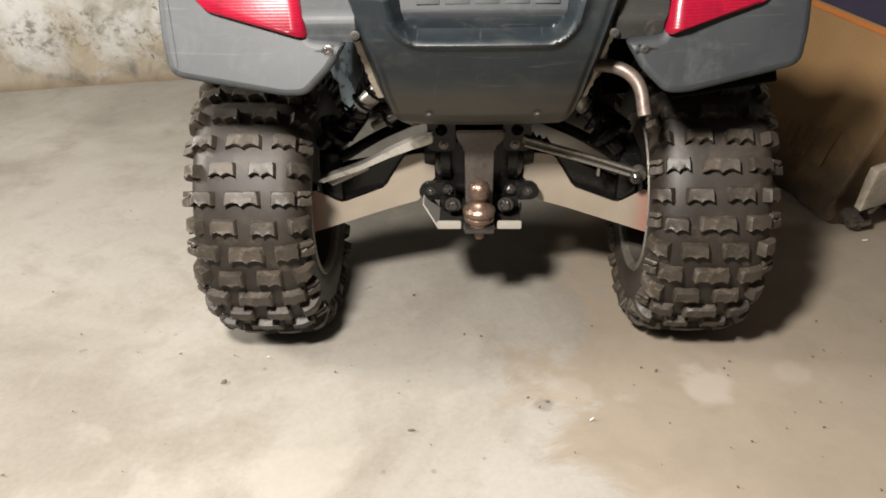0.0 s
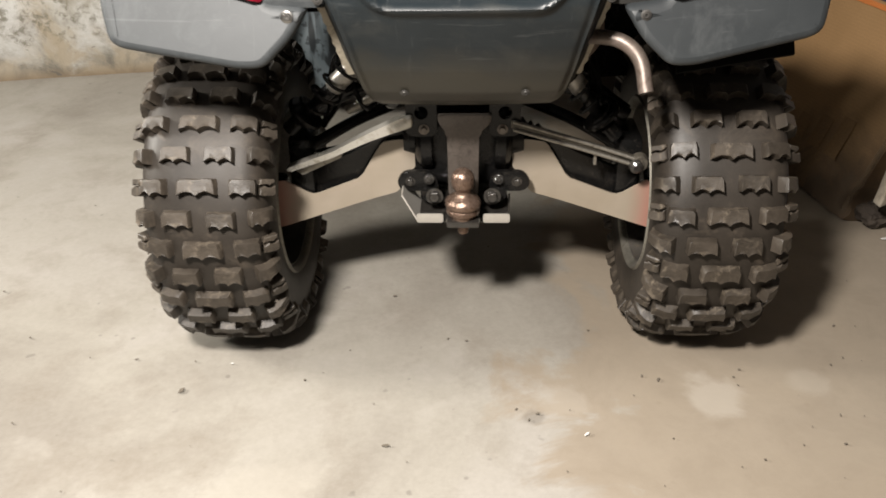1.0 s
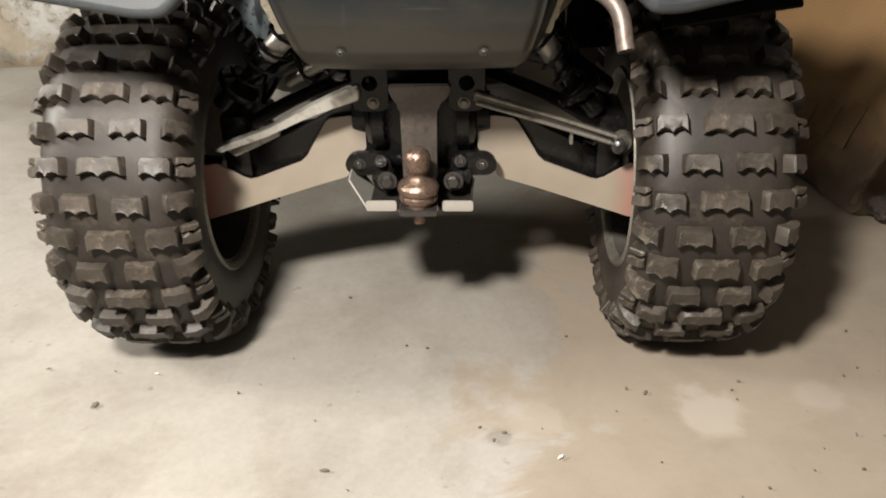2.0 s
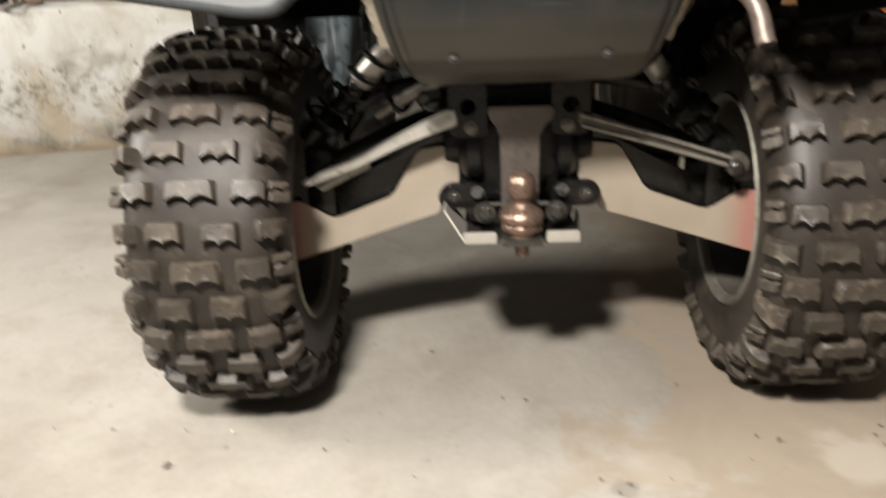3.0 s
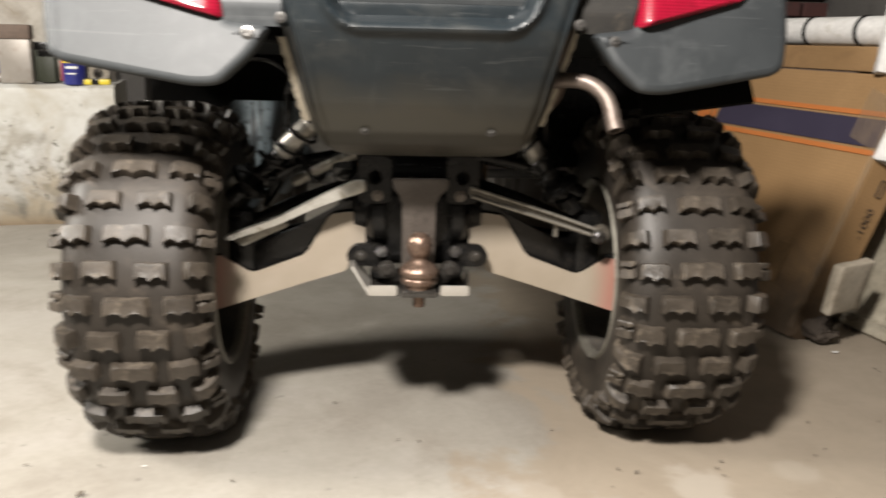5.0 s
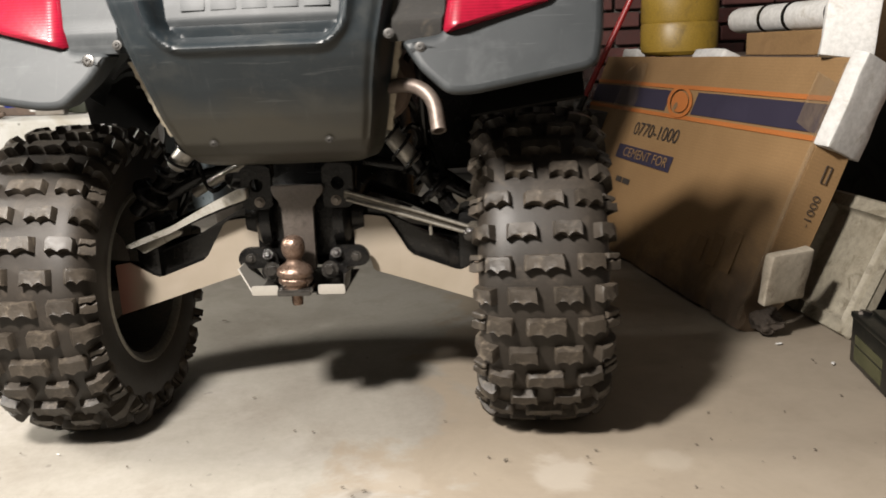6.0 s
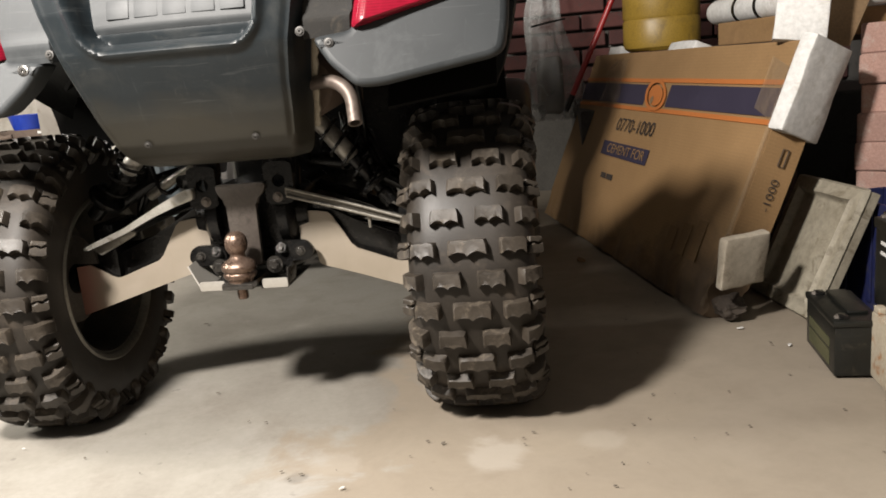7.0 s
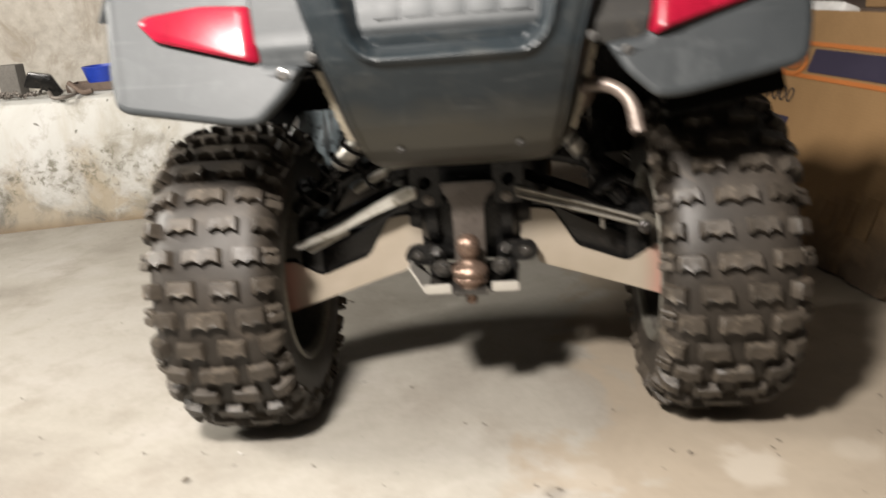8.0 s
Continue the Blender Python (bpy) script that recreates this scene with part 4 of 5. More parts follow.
def lower_arm(s):
    """The forged lower arm: a pale front tube, a black web under it and a second tube behind."""
    a, b = Vector((s * 0.093, -0.003, 0.412)), Vector((s * 0.282, -0.025, 0.352))
    if s < 0:
        # a forged blade, deep at the frame end
        blade = [(-0.084, 0.430), (-0.105, 0.426), (-0.160, 0.400), (-0.222, 0.3675), (-0.300, 0.3380), (-0.308, 0.333), (-0.302, 0.3285), (-0.225, 0.3555), (-0.165, 0.383), (-0.120, 0.400), (-0.084, 0.410)]
        arm = part("lower_arm", slab(rounded(blade, 0.006, 3), 0.022, pose(0, -0.018, 0), 0.0035, None, 3), BLADE, bike, "forged bare metal control arm", True)
        # pale strip stands in for lit floor seen through the gap
        part("gap_floor_strip", slab(rounded([(-0.208, 0.357), (-0.222, 0.360), (-0.299, 0.331), (-0.281, 0.317), (-0.21, 0.350)], 0.003, 2), 0.008, pose(0, -0.004, 0), 0.002), ARMM, arm, "", True)
    else:
        # a channel; its two edge highlights are put in as paler ribs
        arm = part("lower_arm", slab([(0.080, 0.420), (0.292, 0.353), (0.290, 0.341), (0.080, 0.406)], 0.012, pose(0, -0.010, 0), 0.002), ARMD, bike, "channel-shaped bare metal control arm", True)
        for dz in (0.0135, 0.0):
            part("arm_rib", tube([(0.084, -0.012, 0.4045 + dz), (0.19, -0.013, 0.3725 + dz * 0.95), (0.290, -0.014, 0.3405 + dz * 0.85)], 0.0032, 10), ARMM, arm, "", True)
        part("arm_boss", lathe([(0.0, -0.012), (0.005, -0.012), (0.006, -0.008), (0.012, -0.008), (0.0145, -0.004), (0.0145, 0.01), (0.0, 0.012)], 26, None, pose(0.299, -0.012, 0.345, -90, 0, 0)), ARMD, arm, "", True)
        part("arm_tab", box_bm((0.222, -0.006, 0.337), (0.227, 0.006, 0.362), 0.001), ARMM, arm)
    part("arm_web", slab([(s * 0.1, 0.395), (s * 0.12, 0.378), (s * 0.20, 0.338), (s * 0.29, 0.302), (s * 0.30, 0.262), (s * 0.26, 0.236), (s * 0.18, 0.260), (s * 0.11, 0.31)], 0.012, pose(0, 0.045, 0), 0.003), STEELK, arm, "black painted web", True)
    part("arm_tube", tube([(s * 0.1, 0.16, 0.40), (s * 0.2, 0.12, 0.37), (s * 0.29, 0.06, 0.335)], 0.011, 10), STEELK, arm, "", True)
    if s > 0:
        part("ball_joint", lathe([(0.011, -0.012), (0.013, -0.003), (0.011, 0.008), (0.006, 0.012)], 18, None, pose(s * 0.292, -0.018, 0.341, 90, 0, 0)), GREASY, arm, "", True)


lower_arm(-1)
lower_arm(1)


def guard(s):
    """The bent bare plate bolted under the arm."""
    rows = [(0.084, 0.338, 0.322), (0.088, 0.356, 0.314), (0.096, 0.365, 0.308), (0.108, 0.368, 0.303), (0.113, 0.368, 0.290), (0.116, 0.3675, 0.272), (0.122, 0.367, 0.2665), (0.140, 0.364, 0.261),
            (0.147, 0.358, 0.259), (0.166, 0.327, 0.253), (0.180, 0.303, 0.249), (0.190, 0.294, 0.246), (0.262, 0.2685, 0.2245), (0.272, 0.267, 0.2215), (0.282, 0.271, 0.2185), (0.310, 0.290, 0.210), (0.320, 0.296, 0.207), (0.345, 0.293, 0.200)]
    bm = bmesh.new()
    yy = lambda x: 0.033 - 0.10 * max(0, x - 0.17)
    cols = [[bm.verts.new((s * x, yy(x) + d, z)) for z, d in ((hi, 0), (lo, 0), (lo, 0.004), (hi, 0.004))] for x, hi, lo in rows]
    for a, b in zip(cols, cols[1:]):
        for k in range(4):
            bm.faces.new((a[k], a[(k + 1) % 4], b[(k + 1) % 4], b[k]))
    bm.faces.new(cols[0])
    bm.faces.new(cols[-1])
    ob = part("arm_guard", bm, GUARDM, bike, "bare tan arm guard plate with a reddish stain at its outer end")
    return ob


def guard_mat():
    m, nt, bs, co = base_mat("bare_guard_with_red_stain")
    p = noise_tex(nt, 7, 4, 0.6, co, 0.3)
    col = ramp(nt, p, [(0.35, (0.198, 0.167, 0.127)), (0.65, (0.238, 0.204, 0.163))])
    sep = nt.nodes.new("ShaderNodeSeparateXYZ")
    nt.links.new(co, sep.inputs[0])
    ab = nt.nodes.new("ShaderNodeMath")
    ab.operation = "ABSOLUTE"
    nt.links.new(sep.outputs[0], ab.inputs[0])
    ad = nt.nodes.new("ShaderNodeMath")
    ad.operation = "MULTIPLY_ADD"
    nt.links.new(p, ad.inputs[0])
    ad.inputs[1].default_value = 0.05
    nt.links.new(ab.outputs[0], ad.inputs[2])
    col = mix(nt, ramp(nt, ad.outputs[0], [(0.315, (0, 0, 0)), (0.352, (0.55, 0.55, 0.55))]), col, (0.249, 0.0622, 0.0466))
    nt.links.new(col, bs.inputs["Base Color"])
    bs.inputs["Roughness"].default_value, bs.inputs["Metallic"].default_value = 0.45, 0.1
    return m


GUARDM = guard_mat()
guard(-1)
guard(1)


def shock(top, low, s):
    top, low = Vector(top), Vector(low)
    ln = (low - top).length
    body = part("shock_absorber", lathe([(0.010, -0.01), (0.0150, 0.0), (0.0160, 0.004), (0.0160, 0.018), (0.0145, 0.020), (0.0145, 0.024), (0.0165, 0.027), (0.0165, 0.084), (0.0150, 0.087), (0.012, 0.089)], 28, None, aim(top, low)), SATIN, bike, "satin steel shock absorber in a black coil", True)
    part("damper_rod", lathe([(0.0125, 0.086), (0.0130, 0.12), (0.010, 0.125), (0.010, ln - 0.03), (0.014, ln - 0.025), (0.014, ln)], 18, None, aim(top, low)), STEELK, body, "", True)
    pts, turns = [], 5
    for i in range(int(turns * 14) + 1):
        a = 2 * math.pi * i / 14
        pts.append((0.0245 * math.cos(a), 0.0245 * math.sin(a), 0.012 + (ln - 0.05) * i / (turns * 14)))
    m = aim(top, low)
    part("coil_spring", tube([m @ Vector(p) for p in pts], 0.0030, 7, None, 0, 0), STEELK, body, "black coil spring", True)
    part("spring_seat", lathe([(0.033, 0), (0.035, 0.004), (0.033, 0.01)], 24, None, aim(low - (low - top).normalized() * 0.05, low)), STEELK, body, "", True)


shock((-0.158, 0.02, 0.525), (-0.305, 0.04, 0.385), -1)
shock((0.145, 0.03, 0.528), (0.262, 0.03, 0.375), 1)

# exhaust
part("exhaust_pipe", tube([(0.15, -0.09, 0.575), (0.18, -0.125, 0.592), (0.222, -0.150, 0.593), (0.249, -0.168, 0.572), (0.258, -0.192, 0.531)], 0.0106, 22, None, 0.0024, 10), PIPE, bike, "bare steel exhaust tail pipe bent downwards", True)
part("silencer", lathe([(0.03, -0.004), (0.046, 0), (0.052, 0.012), (0.052, 0.35), (0.04, 0.38)], 28, None, aim((0.160, -0.092, 0.588), (0.13, 0.4, 0.61))), RUSTY, bike, "brown heat-stained silencer", True)

# hitch: tongue, eyes, ball, bolts and the folded plate below
part("upper_link", tube([(-0.10, 0.05, 0.462), (-0.15, 0.06, 0.440), (-0.205, 0.07, 0.410)], 0.009, 12), ARMM, bike, "bare alloy link", True)
part("rubber_cap", lathe([(0.0, 0.0), (0.018, 0.0), (0.024, 0.008), (0.024, 0.02), (0.017, 0.032), (0.0, 0.036)], 24, None, aim((-0.122, 0.08, 0.438), (-0.128, 0.0, 0.440))), GLOSSK, bike, "glossy black rubber cap", True)
hitch = part("hitch_tongue", slab(rounded([(-0.043, 0.432), (0.048, 0.432), (0.046, 0.418), (0.027, 0.400), (0.026, 0.285), (-0.026, 0.285), (-0.027, 0.400), (-0.041, 0.418)], 0.006, 3), 0.012, pose(0, -0.017, 0), 0.002), TONGUE, bike, "worn brownish steel hitch tongue", True)


def eye(s):
    bm = bmesh.new()
    hole = 0.0115
    n = 28
    outer, cx, cz = [], s * 0.070, 0.432
    for i in range(n):
        a = 2 * math.pi * i / n
        c, d = math.cos(a), math.sin(a)
        k = 1 / max(abs(c) / 0.026, abs(d) / 0.038)
        k = min(k, 0.041)
        outer.append((cx + c * k, cz - 0.004 + d * k))
    inner = [(cx + hole * math.cos(2 * math.pi * i / n), cz + hole * math.sin(2 * math.pi * i / n)) for i in range(n)]
    loops = [[bm.verts.new((x, y, z)) for x, z in ol] for ol, y in ((outer, 0), (inner, 0), (inner, 0.012), (outer, 0.012))]
    for a, b in zip(loops, loops[1:] + loops[:1]):
        for i in range(n):
            j = (i + 1) % n
            bm.faces.new((a[i], a[j], b[j], b[i]))
    bmesh.ops.translate(bm, vec=(0, -0.006, 0), verts=bm.verts)
    ob = part("tow_eye", bm, DARKU, bike, "dark steel bracket with a round hole", True)
    bolt("bolt", (s * 0.066, -0.006, 0.403), (0, -1, 0), 0.006, ob, WORN)
    part("eye_stay", box_bm((s * 0.07 - 0.022, 0.02, 0.44), (s * 0.07 + 0.022, 0.04, 0.50), 0.004), STEELK, ob)
    # clevis ears at the bottom
    ear = part("clevis_ear", slab(rounded([(s * 0.045, 0.285), (s * 0.108, 0.285), (s * 0.118, 0.302), (s * 0.105, 0.322), (s * 0.06, 0.322), (s * 0.045, 0.31)], 0.01, 4), 0.01, pose(0, 0.0, 0), 0.002), DARKU, bike, "dark steel ear with a bolt", True)
    bolt("bolt", (s * 0.093, 0.0, 0.303), (0, -1, 0), 0.006, ear, GREASY)
    bolt("bolt", (s * 0.050, -0.022, 0.286), (0, -1, 0.1), 0.010, ear, GREASY)
    bolt("bolt", (s * 0.060, -0.008, 0.312), (0, -1, 0.3), 0.006, ear, GREASY)
    # folded aluminium plate half: a pale rounded lip, a greasy floor, a rising wing
    lip = part("skid_plate", slab(rounded([(s * 0.034, 0.2515), (s * 0.080, 0.2515), (s * 0.080, 0.2685), (s * 0.034, 0.2685)], 0.004, 3), 0.003, pose(0, -0.056, 0), 0.0008), ALLOY, bike, "folded bare aluminium skid plate", True)
    part("plate_floor", box_bm((min(s * 0.030, s * 0.079), -0.053, 0.2505), (max(s * 0.030, s * 0.079), 0.10, 0.253)), GREASY, lip)
    wing = [(-0.079, -0.052, 0.2515), (-0.079, 0.03, 0.2515), (-0.108, 0.03, 0.296), (-0.107, -0.035, 0.293)] if s < 0 else [(0.078, -0.050, 0.2515), (0.078, 0.0, 0.2515), (0.082, 0.0, 0.280), (0.080, -0.045, 0.284)]
    bm = bmesh.new()
    v = [bm.verts.new(p) for p in wing]
    w = [bm.verts.new(x.co + Vector((-s * 0.0026, 0, 0.001))) for x in v]
    bm.faces.new(v)
    bm.faces.new(w[::-1])
    for i in range(4):
        bm.faces.new((v[i], v[(i + 1) % 4], w[(i + 1) % 4], w[i]))
    part("plate_wing", bm, ALLOY if s < 0 else GREASY, lip)


eye(-1)
eye(1)
part("skid_web", box_bm((-0.032, -0.046, 0.2515), (0.032, 0.10, 0.2545), 0.001), GREASY, bike, "dark middle strip of the skid plate")
part("hitch_base", box_bm((-0.028, -0.088, 0.258), (0.028, 0.06, 0.270), 0.004), GREASY, bike, "rusted hitch base plate", True)
part("tow_ball", lathe([(0.0, 0.238), (0.0085, 0.238), (0.0095, 0.241), (0.0095, 0.262), (0.022, 0.263), (0.0225, 0.276), (0.027, 0.277), (0.0285, 0.280), (0.0285, 0.284), (0.0268, 0.2865), (0.0275, 0.288), (0.030, 0.291), (0.0305, 0.296), (0.029, 0.301), (0.0235, 0.306),
                         (0.0165, 0.310), (0.0128, 0.314), (0.0125, 0.318), (0.0165, 0.323), (0.0188, 0.329), (0.0196, 0.336), (0.0186, 0.344), (0.0155, 0.351), (0.010, 0.3555), (0.004, 0.357), (0.0, 0.357)], 32, None, pose(0, -0.064, 0)), COPPER, bike, "greasy copper-brown tow ball", True)




# ---- leaning cardboard carton and what stands round it ----
# local frame of the carton: x along its foot (away from the viewer), z up its face, y into it
U, V = Vector((-0.2241, 0.9746, 0)), Vector((0.3692, 0.0849, 0.9255))
CARTON = Matrix.Translation((0.874, 0.42, 0.004)) @ Matrix((U, -(U.cross(V)), V)).transposed().to_4x4()
if (CARTON.to_3x3() @ Vector((0, 1, 0))).x < 0:
    CARTON = Matrix.Translation((0.874, 0.42, 0.004)) @ Matrix((U, U.cross(V), V)).transposed().to_4x4()
carton = tagged(new("carton"), "large brown cardboard carton with a navy and orange band, leaning", "carton")
carton.matrix_basis = CARTON
L, H, T = 1.45, 0.636, 0.085


def carton_mesh():
    bm = bmesh.new()
    nx, nz = 84, 44
    def at(i, k, back):
        x, z = L * i / nx, H * k / nz
        y = 0.004 * noise.noise(Vector((x * 3, z * 4, 5.0 + back)))
        soak = step(0.16, 0.0, z) * (0.35 + 0.65 * step(0.5, 0.05, x))
        x += 0.016 * soak * noise.noise(Vector((x * 16, z * 26, 2)))
        y += soak * (0.022 * noise.noise(Vector((x * 15, z * 24, 7))) + 0.009 * noise.noise(Vector((x * 40, z * 50, 3))))
        return Vector((x, y + (T if back else 0), z))
    g = [[[bm.verts.new(at(i, k, b)) for k in range(nz + 1)] for i in range(nx + 1)] for b in (0, 1)]
    for b in (0, 1):
        for i in range(nx):
            for k in range(nz):
                bm.faces.new((g[b][i][k], g[b][i + 1][k], g[b][i + 1][k + 1], g[b][i][k + 1]))
    rim = [(i, 0) for i in range(nx)] + [(nx, k) for k in range(nz)] + [(i, nz) for i in range(nx, 0, -1)] + [(0, k) for k in range(nz, 0, -1)]
    for p, q in zip(rim, rim[1:] + rim[:1]):
        bm.faces.new((g[0][p[0]][p[1]], g[0][q[0]][q[1]], g[1][q[0]][q[1]], g[1][p[0]][p[1]]))
    return bm




def damp_shaded_card():
    """Cardboard, soaked and grimy along its foot, worst at the near corner; shade deepens the stain's colour."""
    m, nt, bs, co = base_mat("carton_board")
    big = noise_tex(nt, 4, 6, 0.62, co, 0.4)
    col = ramp(nt, big, [(0.35, (0.191, 0.111, 0.0451)), (0.65, (0.231, 0.138, 0.0599))])
    fine = noise_tex(nt, 240, 4, 0.7, co)
    col = mix(nt, 0.25, col, ramp(nt, fine, [(0.3, (0.111, 0.0629, 0.0266)), (0.7, (0.296, 0.181, 0.0814))]))
    flute = nt.nodes.new("ShaderNodeTexWave")
    flute.bands_direction, flute.inputs["Scale"].default_value, flute.inputs["Distortion"].default_value = "Z", 38, 0.6
    nt.links.new(co, flute.inputs["Vector"])
    col = mix(nt, 0.06, col, flute.outputs["Color"], "MULTIPLY")
    sep = nt.nodes.new("ShaderNodeSeparateXYZ")
    nt.links.new(co, sep.inputs[0])
    far = nt.nodes.new("ShaderNodeMath")
    far.operation = "MULTIPLY_ADD"
    nt.links.new(sep.outputs[0], far.inputs[0])
    far.inputs[1].default_value = 0.22
    nt.links.new(sep.outputs[2], far.inputs[2])
    rag = nt.nodes.new("ShaderNodeMath")
    rag.operation = "MULTIPLY_ADD"
    nt.links.new(noise_tex(nt, 9, 8, 0.68, co, 0.6), rag.inputs[0])
    rag.inputs[1].default_value = 0.34
    nt.links.new(far.outputs[0], rag.inputs[2])
    # grime, spread higher and darker to carry the tyre's shade as well
    col = mix(nt, ramp(nt, rag.outputs[0], [(0.25, (0.88, 0.88, 0.88)), (0.40, (0, 0, 0))]), col, (0.045, 0.029, 0.0165))
    nt.links.new(col, bs.inputs["Base Color"])
    bs.inputs["Roughness"].default_value = 0.72
    bump(nt, bs, mix(nt, 0.5, big, fine), 0.15, 0.002)
    return m


part("carton_body", carton_mesh(), damp_shaded_card(), carton, "", True)


def strip(name, x0, x1, z0, z1, material, label="", y=-0.0035, z0b=None, z1b=None):
    """A printed area, a hair proud of the face."""
    def f(u, v):
        lo = z0 + ((z0b if z0b is not None else z0) - z0) * u
        hi = z1 + ((z1b if z1b is not None else z1) - z1) * u
        x, z = x0 + (x1 - x0) * u, lo + (hi - lo) * v
        return Vector((x, y + 0.004 * noise.noise(Vector((x * 3, z * 4, 5.0))), z))
    return part(name, sheet(f, 24, 3, 0.001), material, carton, label, True)


strip("navy_band", 0.0, 0.615, 0.463, 0.528, NAVY, "navy printed band")
strip("navy_band", 0.80, 1.45, 0.463, 0.528, NAVY, "navy printed band")
strip("orange_line", 0.0, 1.45, 0.535, 0.547, ORANGE, "orange printed line")
strip("orange_line", 0.0, 1.45, 0.444, 0.456, ORANGE, "orange printed line")
bm = lathe([(0.047, 0), (0.060, 0), (0.060, 0.001), (0.047, 0.001)], 36, None, Matrix.Translation((0.706, -0.0065, 0.495)) @ pose(0, 0, 0, 90, 0, 0) @ pose(0, 0, 0, 0, 0, 12) @ Matrix.Diagonal((1.42, 0.76, 1, 1)), True)
part("orange_emblem", bm, ORANGE, carton, "orange ring emblem")
part("emblem_fill", lathe([(0.040, 0), (0.040, 0.0008)], 36, None, Matrix.Translation((0.706, -0.0058, 0.495)) @ pose(0, 0, 0, 90, 0, 0) @ pose(0, 0, 0, 0, 0, 12) @ Matrix.Diagonal((1.42, 0.76, 1, 1))), ORANGE, carton)
part("emblem_mark", lathe([(0.0, 0.0006), (0.012, 0.0006), (0.012, 0.001), (0.0, 0.001)], 20, None, Matrix.Translation((0.72, -0.0068, 0.48)) @ pose(0, 0, 0, 90, 0, 0)), CARDD, carton)


def wording(body, size, m, material, parent, name="lettering", wide=1.0):
    cu = bpy.data.curves.new(name, "FONT")
    cu.body, cu.size, cu.extrude, cu.offset, cu.align_x, cu.align_y = body, size, 0.0001, -0.006 * size, "LEFT", "CENTER"
    cu.materials.append(material)
    ob = new(name, cu)
    ob.parent = parent
    ob.matrix_basis = m @ Matrix.Diagonal((wide, 1, 1, 1))
    return ob


# on the face text runs towards the viewer: local -x
FACE = lambda x, z, y=-0.0044: Matrix.Translation((x, y, z)) @ Matrix(((-1, 0, 0), (0, 0, -1), (0, 1, 0))).to_4x4()
wording("0770-1000", 0.062, FACE(0.955, 0.39), INK, carton, wide=1.22)
strip("navy_label", 0.612, 1.02, 0.285, 0.332, NAVY, "navy printed label", -0.004)
wording("CEMENT FOR", 0.043, FACE(0.965, 0.3085, -0.0066), CARD, carton, wide=1.28)
for x0, x1 in ((0.95, 0.905), (0.895, 0.84)):
    strip("print_bar", x1, x0, 0.210, 0.228, INK, "unreadable small print", -0.0038)
for k in range(3):
    strip("print_bar", 0.12 + 0.07 * k, 0.165 + 0.07 * k, 0.10, 0.20 - 0.02 * k, FAINT, "faint worn stamp", -0.0034)
# print on the narrow end
ENDM = lambda y, z: Matrix.Translation((-0.004, y, z)) @ Matrix(((0, 0, -1), (0, -1, 0), (1, 0, 0))).to_4x4()
wording("-1000", 0.027, ENDM(0.05, 0.262), INK, carton, wide=1.2)
for lo, hi in (((-0.0055, 0.04, 0.365), (-0.003, 0.0412, 0.405)), ((-0.0055, 0.0538, 0.365), (-0.003, 0.055, 0.405)), ((-0.0055, 0.0412, 0.365), (-0.003, 0.0538, 0.366)), ((-0.0055, 0.0412, 0.404), (-0.003, 0.0538, 0.405))):
    part("print_frame", box_bm(lo, hi), INK, carton)
part("tape", sheet(lambda u, v: Vector((-0.004 + 0.10 * u, -0.0075, 0.45 + 0.12 * v + 0.03 * u)), 8, 6, 0.0004), TAPEM, carton, "strip of clear packing tape")
part("tape", sheet(lambda u, v: Vector((0.012 - 0.016 * u, -0.008, 0.02 + 0.60 * v)), 3, 20, 0.0004), TAPEM, carton, "clear tape along the edge")

# what props the carton and carries the things above it
prop = thing("timber_crate", "old dark timber crate in the shade behind the carton", "crate", (1.245, 1.0, 0), (0, 0, 13))
for k in range(5):
    part("plank", box_bm((-0.16, -0.2, 0.02 + 0.112 * k), (-0.14, 0.75, 0.124 + 0.112 * k), 0.003), RUSTY, prop)
part("crate_top", box_bm((-0.16, -0.2, 0.578), (0.45, 0.75, 0.592), 0.003), RUSTY, prop)
for y in (-0.18, 0.25, 0.7):
    part("crate_post", box_bm((-0.14, y, 0.0), (-0.09, y + 0.05, 0.578), 0.003), RUSTY, prop)


random.seed(7)


def foam(name, label, lo, hi, m, material=FOAM, seed=0.0):
    bm = box_bm(lo, hi, 0.006, 2)
    bmesh.ops.subdivide_edges(bm, edges=bm.edges, cuts=3, use_grid_fill=True)
    rough_up(bm, 0.004, 28, seed)
    ob = tagged(part(name, bm, material, None, label, True), category="foam packing")
    ob.matrix_basis = m
    return ob


foam("foam_block", "white foam packing block on the corner of the carton", (-0.04, -0.004, 0.0), (0.0, 0.125, 0.21), CARTON @ pose(-0.003, -0.012, 0.437, 0, 0, -22), FOAM, 1.0)
foam("foam_sheet", "white foam sheet lying over the carton's top", (-0.055, -0.016, -0.005), (0.055, 0.016, 0.16), Matrix.Translation((1.118, 0.545, 0.594)) @ pose(0, 0, 0, -8, 6, -14), FOAM, 2.0)
foam("foam_square", "small dirty cream foam square leaning on the carton", (-0.012, -0.058, 0.0), (0.012, 0.058, 0.115), Matrix.Translation((0.937, 0.345, 0.094)) @ pose(0, 0, 0, 0, 10, -62), CREAMF, 3.0)
foam("foam_scrap", "white foam scrap on top of the carton", (-0.09, -0.03, 0), (0.09, 0.03, 0.03), CARTON @ pose(0.70, 0.045, H + 0.002), FOAM, 4.0)
foam("foam_scrap", "white foam scrap on top of the carton", (-0.06, -0.03, 0), (0.06, 0.03, 0.035), CARTON @ pose(1.30, 0.045, H + 0.002), FOAM, 5.0)
